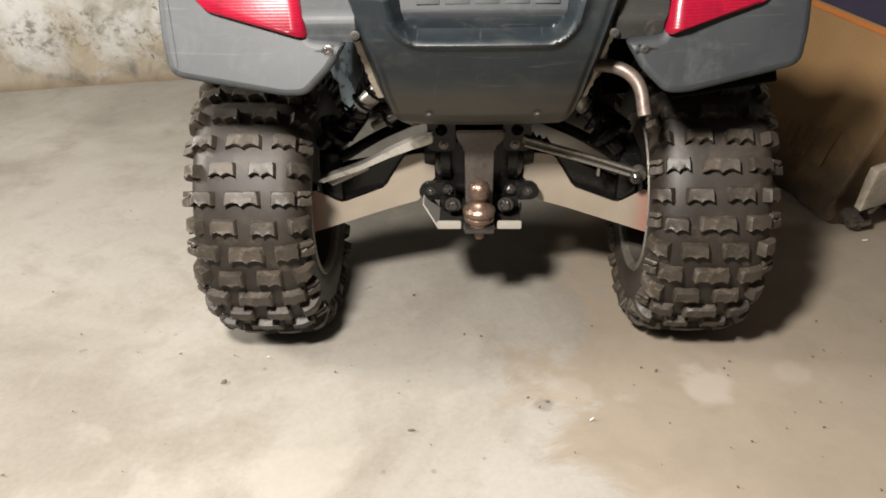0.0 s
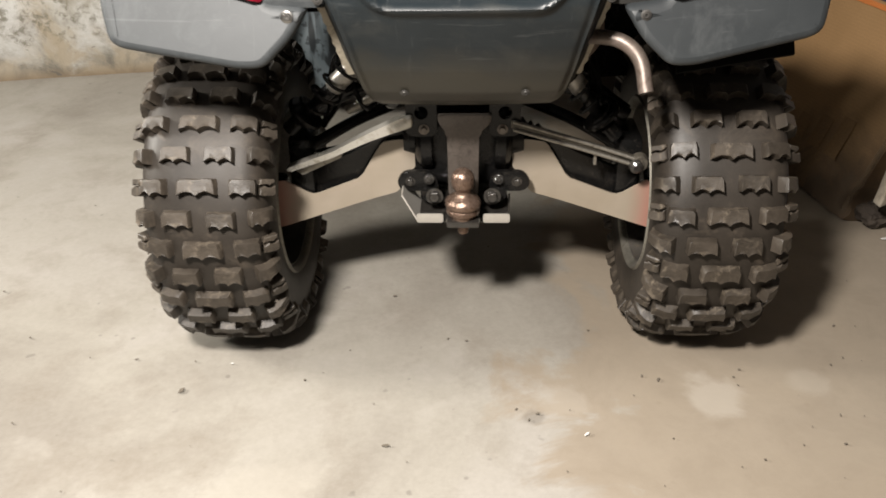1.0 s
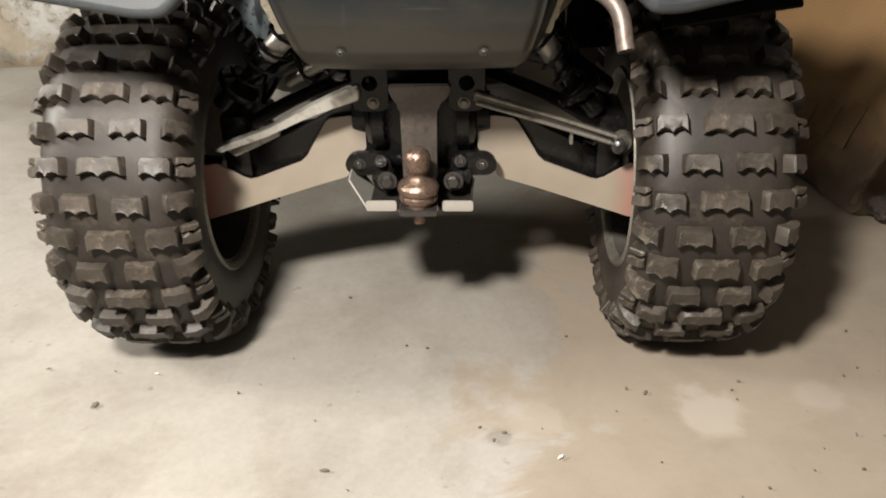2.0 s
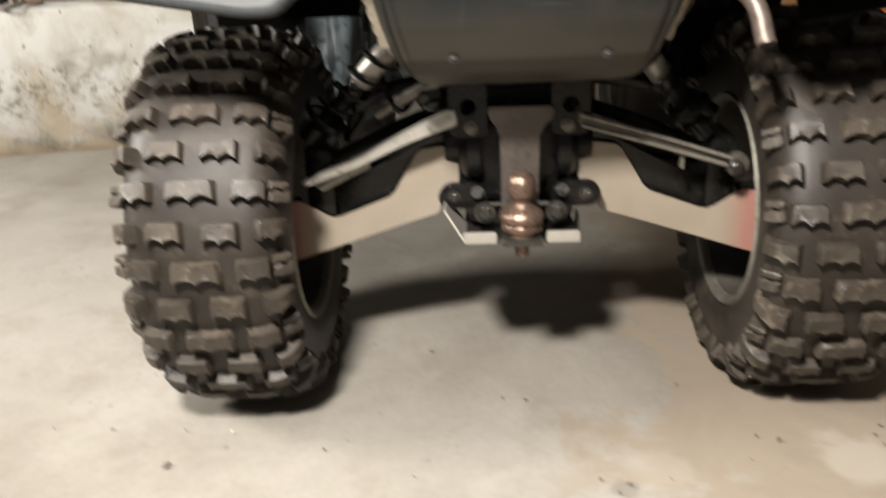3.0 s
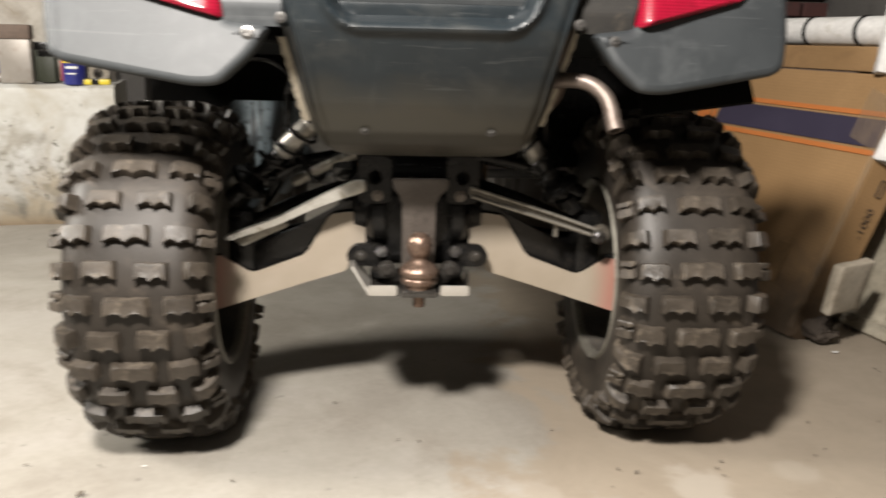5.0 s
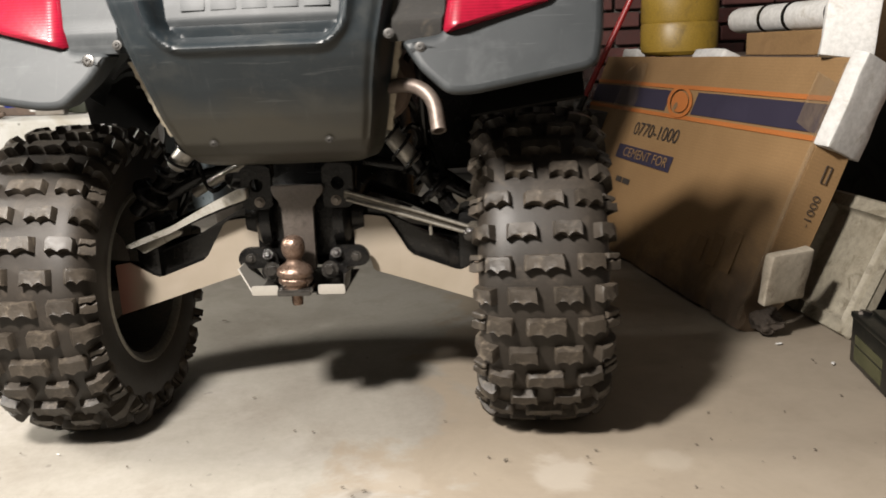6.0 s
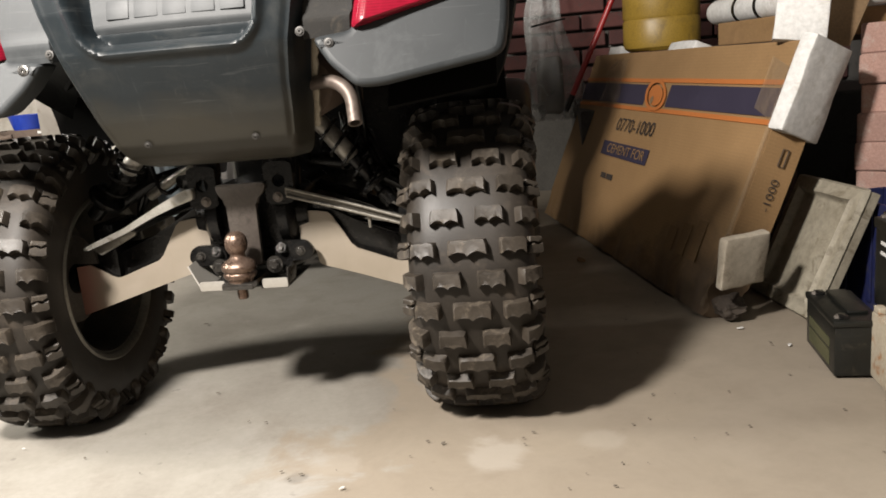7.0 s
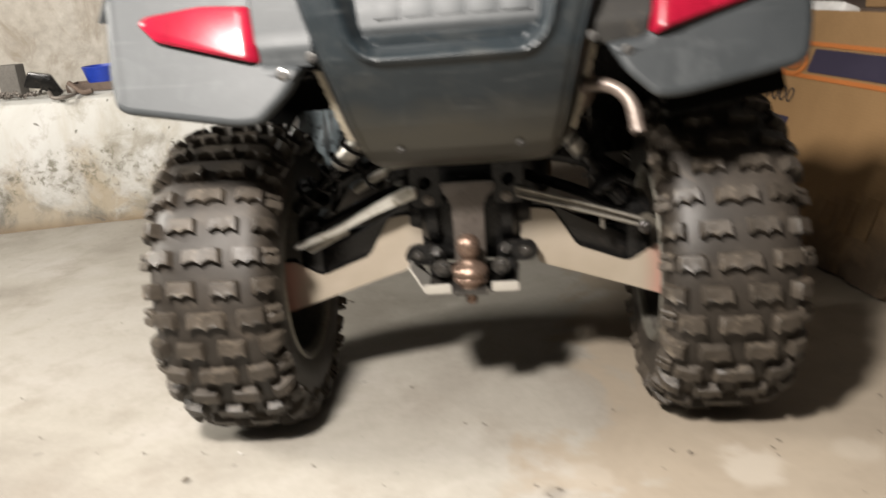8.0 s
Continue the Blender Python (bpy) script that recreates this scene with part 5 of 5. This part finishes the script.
# stands in for the carton's crumpled corner, darkened for the tyre's shade
chunk = thing("crumpled_corner_lump", "rough dark brown lump standing in for the carton's crumpled corner", "stone", (0.93, 0.40, 0))
bm = bmesh.new()
bmesh.ops.create_icosphere(bm, subdivisions=4, radius=0.036)
rough_up(bm, 0.022, 30)
rough_up(bm, 0.008, 90)
bmesh.ops.scale(bm, vec=(1.0, 0.8, 0.75), verts=bm.verts)
bmesh.ops.translate(bm, vec=(0, 0, 0.03), verts=bm.verts)
part("stone", bm, LUMPD, chunk, "", True)

second = thing("second_carton", "plain brown cardboard carton lying behind the first", "carton", (1.27, 0.98, 0.593), (0, 0, 12))
part("carton_body", box_bm((-0.17, -0.30, 0.0), (0.06, 0.17, 0.062), 0.004), CARD, second)
flap = thing("cardboard_sheet", "torn brown cardboard sheet leaning out behind the foam", "cardboard", (1.215, 0.62, 0.585))
part("sheet", slab([(-0.048, -0.004), (0.026, 0.155), (0.098, 0.125), (0.036, -0.017)], 0.006, pose(0, 0, 0, -6, 0, -4)), CARDD, flap)

roll = thing("wrapped_roll", "white wrapped roll tied with dark straps", "roll", (1.24, 0.95, 0.655))
part("roll_body", lathe([(0.0, -0.52), (0.036, -0.52), (0.04, -0.5), (0.04, 0.40), (0.036, 0.42), (0.0, 0.42)], 28, None, pose(0.02, 0.0, 0.041, 90, 0, 13)), FOAM, roll, "", True)
for k in (-0.33, -0.20, 0.0, 0.16):
    part("strap", lathe([(0.041, k - 0.006), (0.044, k - 0.005), (0.044, k + 0.005), (0.041, k + 0.006)], 28, None, pose(0.02, 0, 0.041, 90, 0, 13)), STEELK, roll, "dark strap", True)

can = thing("jerrycan", "grimy yellow plastic jerrycan standing above the carton", "jerrycan", (1.065, 1.62, 0.594))
part("can_body", lathe([(0.0, 0.0), (0.11, 0.0), (0.128, 0.012), (0.132, 0.03), (0.132, 0.10), (0.128, 0.108), (0.132, 0.116), (0.130, 0.27), (0.115, 0.31), (0.05, 0.33), (0.0, 0.33)], 44, None, Matrix.Translation((-0.075, 0, 0)) @ Matrix.Diagonal((1, 0.8, 1, 1))), YELLOWP, can, "", True)
part("can_cap", lathe([(0.0, 0.325), (0.03, 0.325), (0.03, 0.355), (0.0, 0.36)], 20, None, pose(-0.075, 0, 0)), REDP, can, "", True)
# added block to rest things on, dark because only deep shade lies here
plinth = structure("added_dark_block", box_bm((0.70, 1.66, -0.02), (1.88, 2.30, 0.40), 0.01), DARKWALL, "added dark block by the back wall, where there is only shade")

stick = thing("red_pole", "slim red metal pole leaning behind the carton", "pole")
part("pole", rod((0.677, 1.716, 0.46), (0.96, 1.70, 1.05), 0.0105, 14), REDP, stick, "", True)
part("pole_tip", rod((0.650, 1.7175, 0.402), (0.677, 1.716, 0.46), 0.011, 14), STEELK, stick, "", True)

bag = thing("plastic_bag", "thin white plastic carrier bag hanging by the back wall", "bag", (0.60, 1.90, 0.0))


def bag_fn(u, v):
    z = 0.36 + 0.52 * v
    w = 0.10 * (1 - 0.62 * step(0.35, 1.0, v)) + 0.012 * math.sin(9 * v)
    a = 2 * math.pi * u
    f = 1 + 0.16 * math.sin(5 * a + 4 * v) + 0.08 * math.sin(11 * a - 7 * v)
    return Vector((w * f * math.cos(a) + 0.012 * math.sin(6 * v), 0.55 * w * f * math.sin(a), z))


part("bag_film", sheet(bag_fn, 48, 26), BAGM, bag, "", True)
part("bag_contents", rough_up(box_bm((-0.05, -0.025, 0.38), (0.05, 0.025, 0.60), 0.02, 3), 0.02, 14), MORTAR, bag, "dim bundle inside", True)
part("strap", tube([(-0.06, -0.05, 0.72), (0.0, -0.06, 0.73), (0.07, -0.05, 0.74)], 0.004, 8), STEELK, bag, "dark strap")
part("bag_handle", tube([(-0.02, 0, 0.86), (0.0, 0.2, 1.1), (0.0, 0.52, 1.3)], 0.006, 8), BAGM, bag)

crumple = thing("clear_film", "crumpled clear plastic film stuck on the carton", "film")
crumple.matrix_basis = CARTON
part("film", rough_up(sheet(lambda u, v: Vector((1.02 + 0.16 * u, -0.012 - 0.02 * math.sin(3 * u) * math.sin(3 * v), 0.44 + 0.17 * v)), 16, 16), 0.016, 26), TAPEM, crumple)

# the dirty lid leaning beside the carton
lid = thing("tray_cover", "dirty cream plastic cover with a raised rim, leaning", "cover")
P0, PX, PZ = Vector((1.034, 0.622, 0.004)), Vector((0.050, -0.268, 0)), Vector((0.124, 0.0, 0.270))
nz = PX.normalized().cross(PZ.normalized())
LID = Matrix((PX.normalized(), nz, (PZ - PX * (PZ.dot(PX) / PX.length_squared)).normalized())).transposed().to_4x4()
lid.matrix_basis = Matrix.Translation(P0) @ LID


def lid_fn(u, v):
    w, h = 0.272, 0.298
    d = min(u * w, (1 - u) * w, v * h, (1 - v) * h)
    y = 0.012 * step(0.026, 0.034, d) - 0.006 * math.exp(-((d - 0.03) / 0.006) ** 2) + 0.010 * step(0.004, 0.0, d)
    return Vector((w * u, y * LIDS, h * v))


LIDS = 1.0 if nz.x > 0 else -1.0
part("cover_face", sheet(lid_fn, 60, 64, 0.004), DIRTYFOAM, lid, "", True)
part("skirt", box_bm((0.265, 0.004 * LIDS if LIDS > 0 else -0.035, 0.0), (0.272, 0.035 if LIDS > 0 else -0.004, 0.298), 0.002), DIRTYFOAM, lid)

blue = thing("blue_crate", "dark blue plastic crate in the shade behind the lid", "crate", (1.29, 0.47, 0), (0, 0, 12))
for lo, hi in (((-0.07, -0.17, 0), (-0.06, 0.12, 0.24)), ((0.06, -0.17, 0), (0.07, 0.12, 0.24)), ((-0.06, -0.17, 0), (0.06, -0.16, 0.24)), ((-0.06, 0.11, 0), (0.06, 0.12, 0.24))):
    part("crate_side", box_bm(lo, hi, 0.003), CRATEB, blue)
part("crate_base", box_bm((-0.06, -0.16, 0), (0.06, 0.11, 0.008)), CRATEB, blue)
for k in range(3):
    part("crate_rib", box_bm((-0.075, -0.14 + 0.09 * k, 0.02), (-0.07, -0.125 + 0.09 * k, 0.23), 0.002), CRATEB, blue)


def battery(name, label, place, turn, size, case, front):
    ob = thing(name, label, "battery", place, turn, "old batteries")
    w, l, h = size
    part("case", box_bm((0, 0, 0), (w, l, h * 0.82), 0.004), case, ob, "", True)
    part("lid", box_bm((-0.003, -0.003, h * 0.82), (w + 0.003, l + 0.003, h * 0.93), 0.004), case, ob, "", True)
    part("cap_bar", box_bm((w * 0.38, l * 0.18, h * 0.93), (w * 0.85, l * 0.92, h * 1.0), 0.004), case, ob, "dusty cap strip", True)
    for y in (0.1, 0.9):
        part("terminal", box_bm((w * 0.12, l * y - 0.011, h * 0.86), (w * 0.34, l * y + 0.011, h * 0.985), 0.003), STEELK, ob, "", True)
        bolt("terminal_bolt", (w * 0.12, l * y, h * 0.93), (-1, 0, 0), 0.005, ob, WORN)
    for lo, hi, mat in front:
        part("sticker", box_bm(lo, hi), mat, ob)
    return ob


FADED = surf("faded_green_sticker", (0.0311, 0.0342, 0.0124), (0.0622, 0.0591, 0.0249), 0.7, patch=18)
battery("battery", "small dusty black battery standing on the floor", (1.026, 0.042, 0.002), (0, 0, -4), (0.078, 0.19, 0.112), BATT,
        [((-0.001, 0.03, 0.045), (0.0, 0.165, 0.062), FADED), ((-0.001, 0.03, 0.012), (0.0, 0.165, 0.040), FADED)])

cream = thing("cream_box", "cream plastic box with rust stains on the floor", "box", (1.082, -0.055, 0.002), (0, 0, -3))
RUSTC = surf("rust_stained_cream", (0.261, 0.224, 0.162), (0.342, 0.298, 0.23), 0.8, patch=9, c=(0.224, 0.0932, 0.0249))
part("box_body", box_bm((0, -0.06, 0), (0.15, 0.10, 0.12), 0.006), RUSTC, cream, "", True)
for x in (0.002, 0.13):
    part("lug", box_bm((x, 0.07, 0.12), (x + 0.016, 0.095, 0.132), 0.003), RUSTC, cream)
part("sticker", box_bm((-0.001, -0.03, 0.07), (0.0, 0.0, 0.10)), ORANGE, cream)
battery("battery", "black battery with small white print, standing on the cream box", (1.10, -0.045, 0.123), (0, 0, -3), (0.085, 0.13, 0.17), BATT,
        [((-0.001, 0.02 + 0.012 * k, 0.115 - 0.018 * k), (0.0, 0.10, 0.121 - 0.018 * k), WHITE) for k in range(2)]
        + [((0.01, -0.001, 0.128 - 0.012 * k), (0.012 + 0.055 * (0.6 + 0.4 * (k % 2)), 0.0, 0.133 - 0.012 * k), WHITE) for k in range(5)])

# stacked pink bricks
random.seed(11)
brick_lo, brick_hi = (-0.055, -0.115, -0.034), (0.055, 0.115, 0.034)


def brick_data(name, lo, hi, seed):
    bm = box_bm(lo, hi, 0.004, 1)
    bmesh.ops.subdivide_edges(bm, edges=[e for e in bm.edges if e.calc_length() > 0.05], cuts=1, use_grid_fill=True)
    rough_up(bm, 0.003, 30, seed)
    me = bpy.data.meshes.new(name)
    bm.to_mesh(me)
    bm.free()
    return me


kinds = []
for k in range(3):
    me = brick_data("brick", brick_lo, brick_hi, 3.0 * k)
    me.materials.append(BRICKP)
    kinds.append(me)
for i in range(9):
    for j in range(2):
        ob = new("loose_brick", kinds[(i + j) % 3])
        ob.matrix_basis = pose(1.408 + 0.20 * j + random.uniform(-0.008, 0.008), 0.63 - 0.115 * j + random.uniform(-0.006, 0.006), 0.034 + i * 0.0685, 0, 0, 60 + random.uniform(-4, 4))
        tagged(ob, "pink clay brick in a dry stack", "brick", "stacked bricks")
jar = thing("red_lidded_jar", "small glass jar with a red and white label on the bricks", "jar", (1.43, 0.60, 0.616))
part("jar_glass", lathe([(0, 0), (0.03, 0), (0.032, 0.005), (0.032, 0.08), (0.024, 0.095), (0.024, 0.105), (0, 0.105)], 24), OLIVE, jar, "", True)
part("jar_label", lathe([(0.0325, 0.008), (0.0325, 0.03)], 24), REDP, jar)

# bricks of the back wall
random.seed(5)
wb = []
for k in range(3):
    me = brick_data("wall_brick", (-0.108, -0.03, -0.031), (0.108, 0.03, 0.031), 20 + k)
    me.materials.append(BRICKR)
    wb.append(me)
back = bpy.data.objects["wall_back_core"]
for r in range(15):
    for c in range(7):
        ob = new("brick", wb[(r + c) % 3])
        ob.parent = back
        ob.matrix_basis = pose(0.42 + 0.228 * c + (0.114 if r % 2 else 0) + random.uniform(-0.003, 0.003), 2.405 + random.uniform(-0.004, 0.004), 0.44 + 0.075 * r, 0, 0, random.uniform(-1, 1))


# ---- things on the ledge ----
def on_ledge(name, label, category, x, y, turn=0.0, group=""):
    """World place of the thing's foot on the ledge."""
    return thing(name, label, category, (x, y - 0.03, LEDGE_TOP + 0.002), (0, 0, turn), group)


tin = on_ledge("tin_box", "tall scratched tin with a rusty brown lid on the ledge", "tin", -1.30, 1.655, 14)
part("tin_body", box_bm((-0.050, -0.04, 0), (0.050, 0.04, 0.145), 0.006), TINM, tin, "", True)
part("tin_lid", box_bm((-0.053, -0.0425, 0.145), (0.053, 0.0425, 0.192), 0.006), RUSTY, tin, "rusty brown lid", True)

spray = on_ledge("spray_can", "blue and yellow spray can with a red cap on the ledge", "spray can", -1.108, 1.64, 8)
spray.scale = (1.08, 1.08, 1.02)
part("can_body", lathe([(0.0, 0.0), (0.032, 0.0), (0.034, 0.004), (0.034, 0.122), (0.031, 0.13), (0.0, 0.132)], 32), CANBLUE, spray, "", True)
part("yellow_band", lathe([(0.0344, 0.07), (0.0344, 0.108)], 32), YELP, spray, "yellow label with blue blocks")
part("label_block", box_bm((-0.017, -0.0356, 0.083), (-0.001, -0.0335, 0.097), 0.001), CANBLUE, spray)
part("label_block", box_bm((0.003, -0.0356, 0.083), (0.016, -0.0335, 0.097), 0.001), CANBLUE, spray)
part("white_print", box_bm((-0.018, -0.0352, 0.052), (0.016, -0.0325, 0.060)), WHITE, spray)
part("white_print", box_bm((-0.018, -0.0352, 0.034), (0.010, -0.0325, 0.038)), WHITE, spray)
part("white_shoulder", lathe([(0.0, 0.128), (0.030, 0.128), (0.024, 0.15), (0.0, 0.15)], 28), TINM, spray, "", True)
part("red_cap", slab(rounded([(-0.03, 0.0), (0.026, 0.0), (0.026, 0.032), (-0.008, 0.042), (-0.032, 0.026)], 0.008, 3), 0.03, pose(0, -0.015, 0.148), 0.005), REDP, spray, "red spray cap", True)
part("red_straw", rod((-0.036, -0.005, 0.012), (-0.035, 0, 0.165), 0.003, 8), REDP, spray, "red straw")

tray = on_ledge("dark_tray", "shallow dark metal tray on the ledge", "tray", -1.475, 1.75, 12)
for lo, hi in (((-0.12, -0.07, 0), (0.12, 0.07, 0.006)), ((-0.12, -0.07, 0.006), (0.12, -0.062, 0.03)), ((-0.12, 0.062, 0.006), (0.12, 0.07, 0.03)), ((-0.12, -0.062, 0.006), (-0.112, 0.062, 0.03)), ((0.112, -0.062, 0.006), (0.12, 0.062, 0.03))):
    part("tray_side", box_bm(lo, hi, 0.001), RUSTY, tray)
part("tag", box_bm((0.055, -0.0715, 0.012), (0.085, -0.0695, 0.022)), WHITE, tray, "pale tag")
bowl = thing("blue_bowl", "bright blue plastic bowl in the tray", "bowl", (-1.462, 1.72, LEDGE_TOP + 0.010))
part("bowl_shell", lathe([(0.03, 0.0), (0.052, 0.0), (0.068, 0.03), (0.078, 0.072), (0.081, 0.078), (0.078, 0.08), (0.065, 0.034), (0.048, 0.006), (0.0, 0.005)], 40), BLUEP, bowl, "", True)
for dx, dy, hh, w in ((0.105, 0.02, 0.11, 0.05), (0.03, 0.1, 0.135, 0.09), (0.15, 0.09, 0.16, 0.045)):
    g = on_ledge("olive_box", "small dark olive box on the ledge", "box", -1.335 + dx, 1.68 + dy + 0.04, 10, "olive boxes")
    part("box_body", box_bm((-w / 2, -0.03, 0), (w / 2, 0.03, hh * 0.8), 0.005), OLIVE, g, "", True)
    part("box_cap", box_bm((-w / 2 - 0.002, -0.032, hh * 0.8), (w / 2 + 0.002, 0.032, hh), 0.003), STEELK, g, "", True)
can2 = on_ledge("grey_spray_can", "tall grey and white spray can at the end of the ledge", "spray can", -1.075, 1.86, 0)
part("can_body", lathe([(0.0, 0.0), (0.031, 0.0), (0.033, 0.004), (0.033, 0.215), (0.024, 0.232), (0.0, 0.234)], 28), TINM, can2, "", True)
for k in range(4):
    part("print_band", lathe([(0.0334, 0.085 + 0.026 * k), (0.0334, (0.101 if k % 2 else 0.093) + 0.026 * k)], 28), WHITE if k % 2 else STEELK, can2)
part("can_cap", lathe([(0.0, 0.23), (0.014, 0.23), (0.014, 0.262), (0.009, 0.268), (0.0, 0.268)], 24), WORN, can2, "", True)
ring = on_ledge("tape_roll", "roll of brown tape standing on the ledge", "tape", -1.062, 1.735, 0)
part("tape_ring", lathe([(0.017, -0.012), (0.034, -0.012), (0.034, 0.012), (0.017, 0.012)], 28, None, pose(0, 0, 0.034, 90, 0, 20), True), FLANGE, ring, "", True)
yel = on_ledge("yellow_packet", "flat yellow and black packet on the ledge edge", "packet", -1.04, 1.655, 16)
part("packet", box_bm((-0.045, -0.02, 0), (0.04, 0.02, 0.018), 0.004), YELP, yel, "", True)
part("dark_end", box_bm((-0.02, -0.022, 0.001), (0.005, 0.022, 0.02), 0.003), STEELK, yel)
wire = on_ledge("black_wire", "loop of black wire behind the spray can", "wire", -1.06, 1.70)
part("wire_loop", tube([(-0.03, 0.02, 0.0), (-0.035, 0.02, 0.10), (0.0, 0.02, 0.15), (0.03, 0.02, 0.11), (0.035, 0.02, 0.05)], 0.003, 8), STEELK, wire, "", True)

tool = on_ledge("belt_clip_tool", "dark square buckle tool with a steel loop on the ledge edge", "tool", -1.57, 1.55, 10)
tool.scale = (1.22, 1.22, 1.15)
part("tool_block", slab(rounded([(-0.05, 0.04), (0.0, 0.03), (0.03, 0.0), (0.055, 0.01), (0.03, 0.07), (-0.03, 0.085)], 0.006, 2), 0.05, pose(-0.02, -0.02, 0.0, 0, 0, 18), 0.004), STEELK, tool, "dark block", True)
part("tool_loop", tube([(0.0, -0.03, 0.02), (0.02, -0.06, 0.004), (0.05, -0.062, 0.003), (0.07, -0.03, 0.008), (0.05, 0.0, 0.03)], 0.006, 8), WORN, tool, "steel loop", True)
part("tool_strap", tube([(0.05, 0.0, 0.04), (0.09, -0.02, 0.01), (0.12, -0.02, 0.012)], 0.008, 8), RUSTY, tool, "", True)
chain = on_ledge("steel_chain", "heap of dark steel chain on the ledge", "chain", -1.70, 1.535, 0)
random.seed(9)
for k in range(26):
    a = random.uniform(0, 360)
    m = pose(random.uniform(-0.075, 0.07), random.uniform(-0.025, 0.05), 0.008 + random.uniform(0, 0.018), random.uniform(-50, 50), random.uniform(-50, 50), a)
    me = lathe([(0.007 + 0.003 * math.cos(t), 0.003 * math.sin(t)) for t in [2 * math.pi * i / 6 for i in range(6)]], 12, None, m, True)
    part("link", me, WORN, chain)
part("pale_block", box_bm((-0.12, 0.03, 0), (-0.04, 0.09, 0.12), 0.006), MORTAR, on_ledge("cement_block", "rough brown cement block against the wall", "block", -1.70, 1.60), "", True)

# ---- scraps on the floor ----
random.seed(21)


def scrap(x, y, size, turn, material, label, category):
    n = 9
    ol = []
    for i in range(n):
        a = 2 * math.pi * i / n
        r = size * (0.65 + 0.5 * random.random())
        ol.append((r * math.cos(a), 0.45 * r * math.sin(a)))
    bm = bmesh.new()
    lo = [bm.verts.new((p[0], p[1], 0)) for p in ol]
    hi = [bm.verts.new((p[0] * 0.8, p[1] * 0.8, size * random.uniform(0.08, 0.22))) for p in ol]
    bm.faces.new(lo)
    bm.faces.new(hi)
    for i in range(n):
        bm.faces.new((lo[i], lo[(i + 1) % n], hi[(i + 1) % n], hi[i]))
    ob = tagged(part("scrap", bm, material, None, label, True), category=category, group="floor scraps")
    ob.matrix_basis = pose(x, y, 0.0005, 0, 0, turn)


for x, y, s, a in ((-0.143, 0.094, 0.007, 10), (0.34, -0.165, 0.009, 60), (-0.49, -0.206, 0.014, 75), (-0.12, -0.334, 0.011, 12), (0.005, -0.056, 0.006, 20), (-0.03, -0.05, 0.005, 50), (-0.356, 0.571, 0.012, 5),
                   (0.235, -0.02, 0.005, 0), (-0.60, -0.12, 0.007, 30), (0.09, -0.245, 0.006, 40), (0.125, -0.255, 0.007, 10), (0.11, -0.27, 0.006, 70), (-0.80, -0.45, 0.006, 20), (0.62, -0.25, 0.005, 80)):
    scrap(x, y, s * 0.66, a, LEAF, "dry leaf scrap on the concrete", "leaf scrap")
for x, y, s, a in ((0.936, 0.335, 0.009, 20), (1.004, 0.219, 0.009, 60), (-0.42, -0.13, 0.004, 0), (0.202, -0.302, 0.006, 45)):
    scrap(x, y, s, a, WHITE, "pale plaster chip on the concrete", "plaster chip")
scrap(0.640, 1.02, 0.030, 100, CARDD, "torn brown cardboard scrap at the carton's foot", "cardboard scrap")
crumbs = bmesh.new()
for k in range(120):
    x, y = (random.uniform(-1.3, 1.0), random.uniform(-0.95, 0.6)) if k < 70 else (random.uniform(0.3, 1.3), random.uniform(-0.75, 0.25))
    if abs(abs(x) - 0.41) < 0.16 and y > -0.12:
        continue
    r = random.uniform(0.0005, 0.0016)
    add_box(crumbs, (-r * random.uniform(1, 2.5), -r, 0), (r, r, r * 0.8), pose(x, y, 0.0, 0, 0, random.uniform(0, 180)))
tagged(part("grit", crumbs, LEAF, None, "fine dark grit scattered on the concrete"), category="grit", kind="stuff")
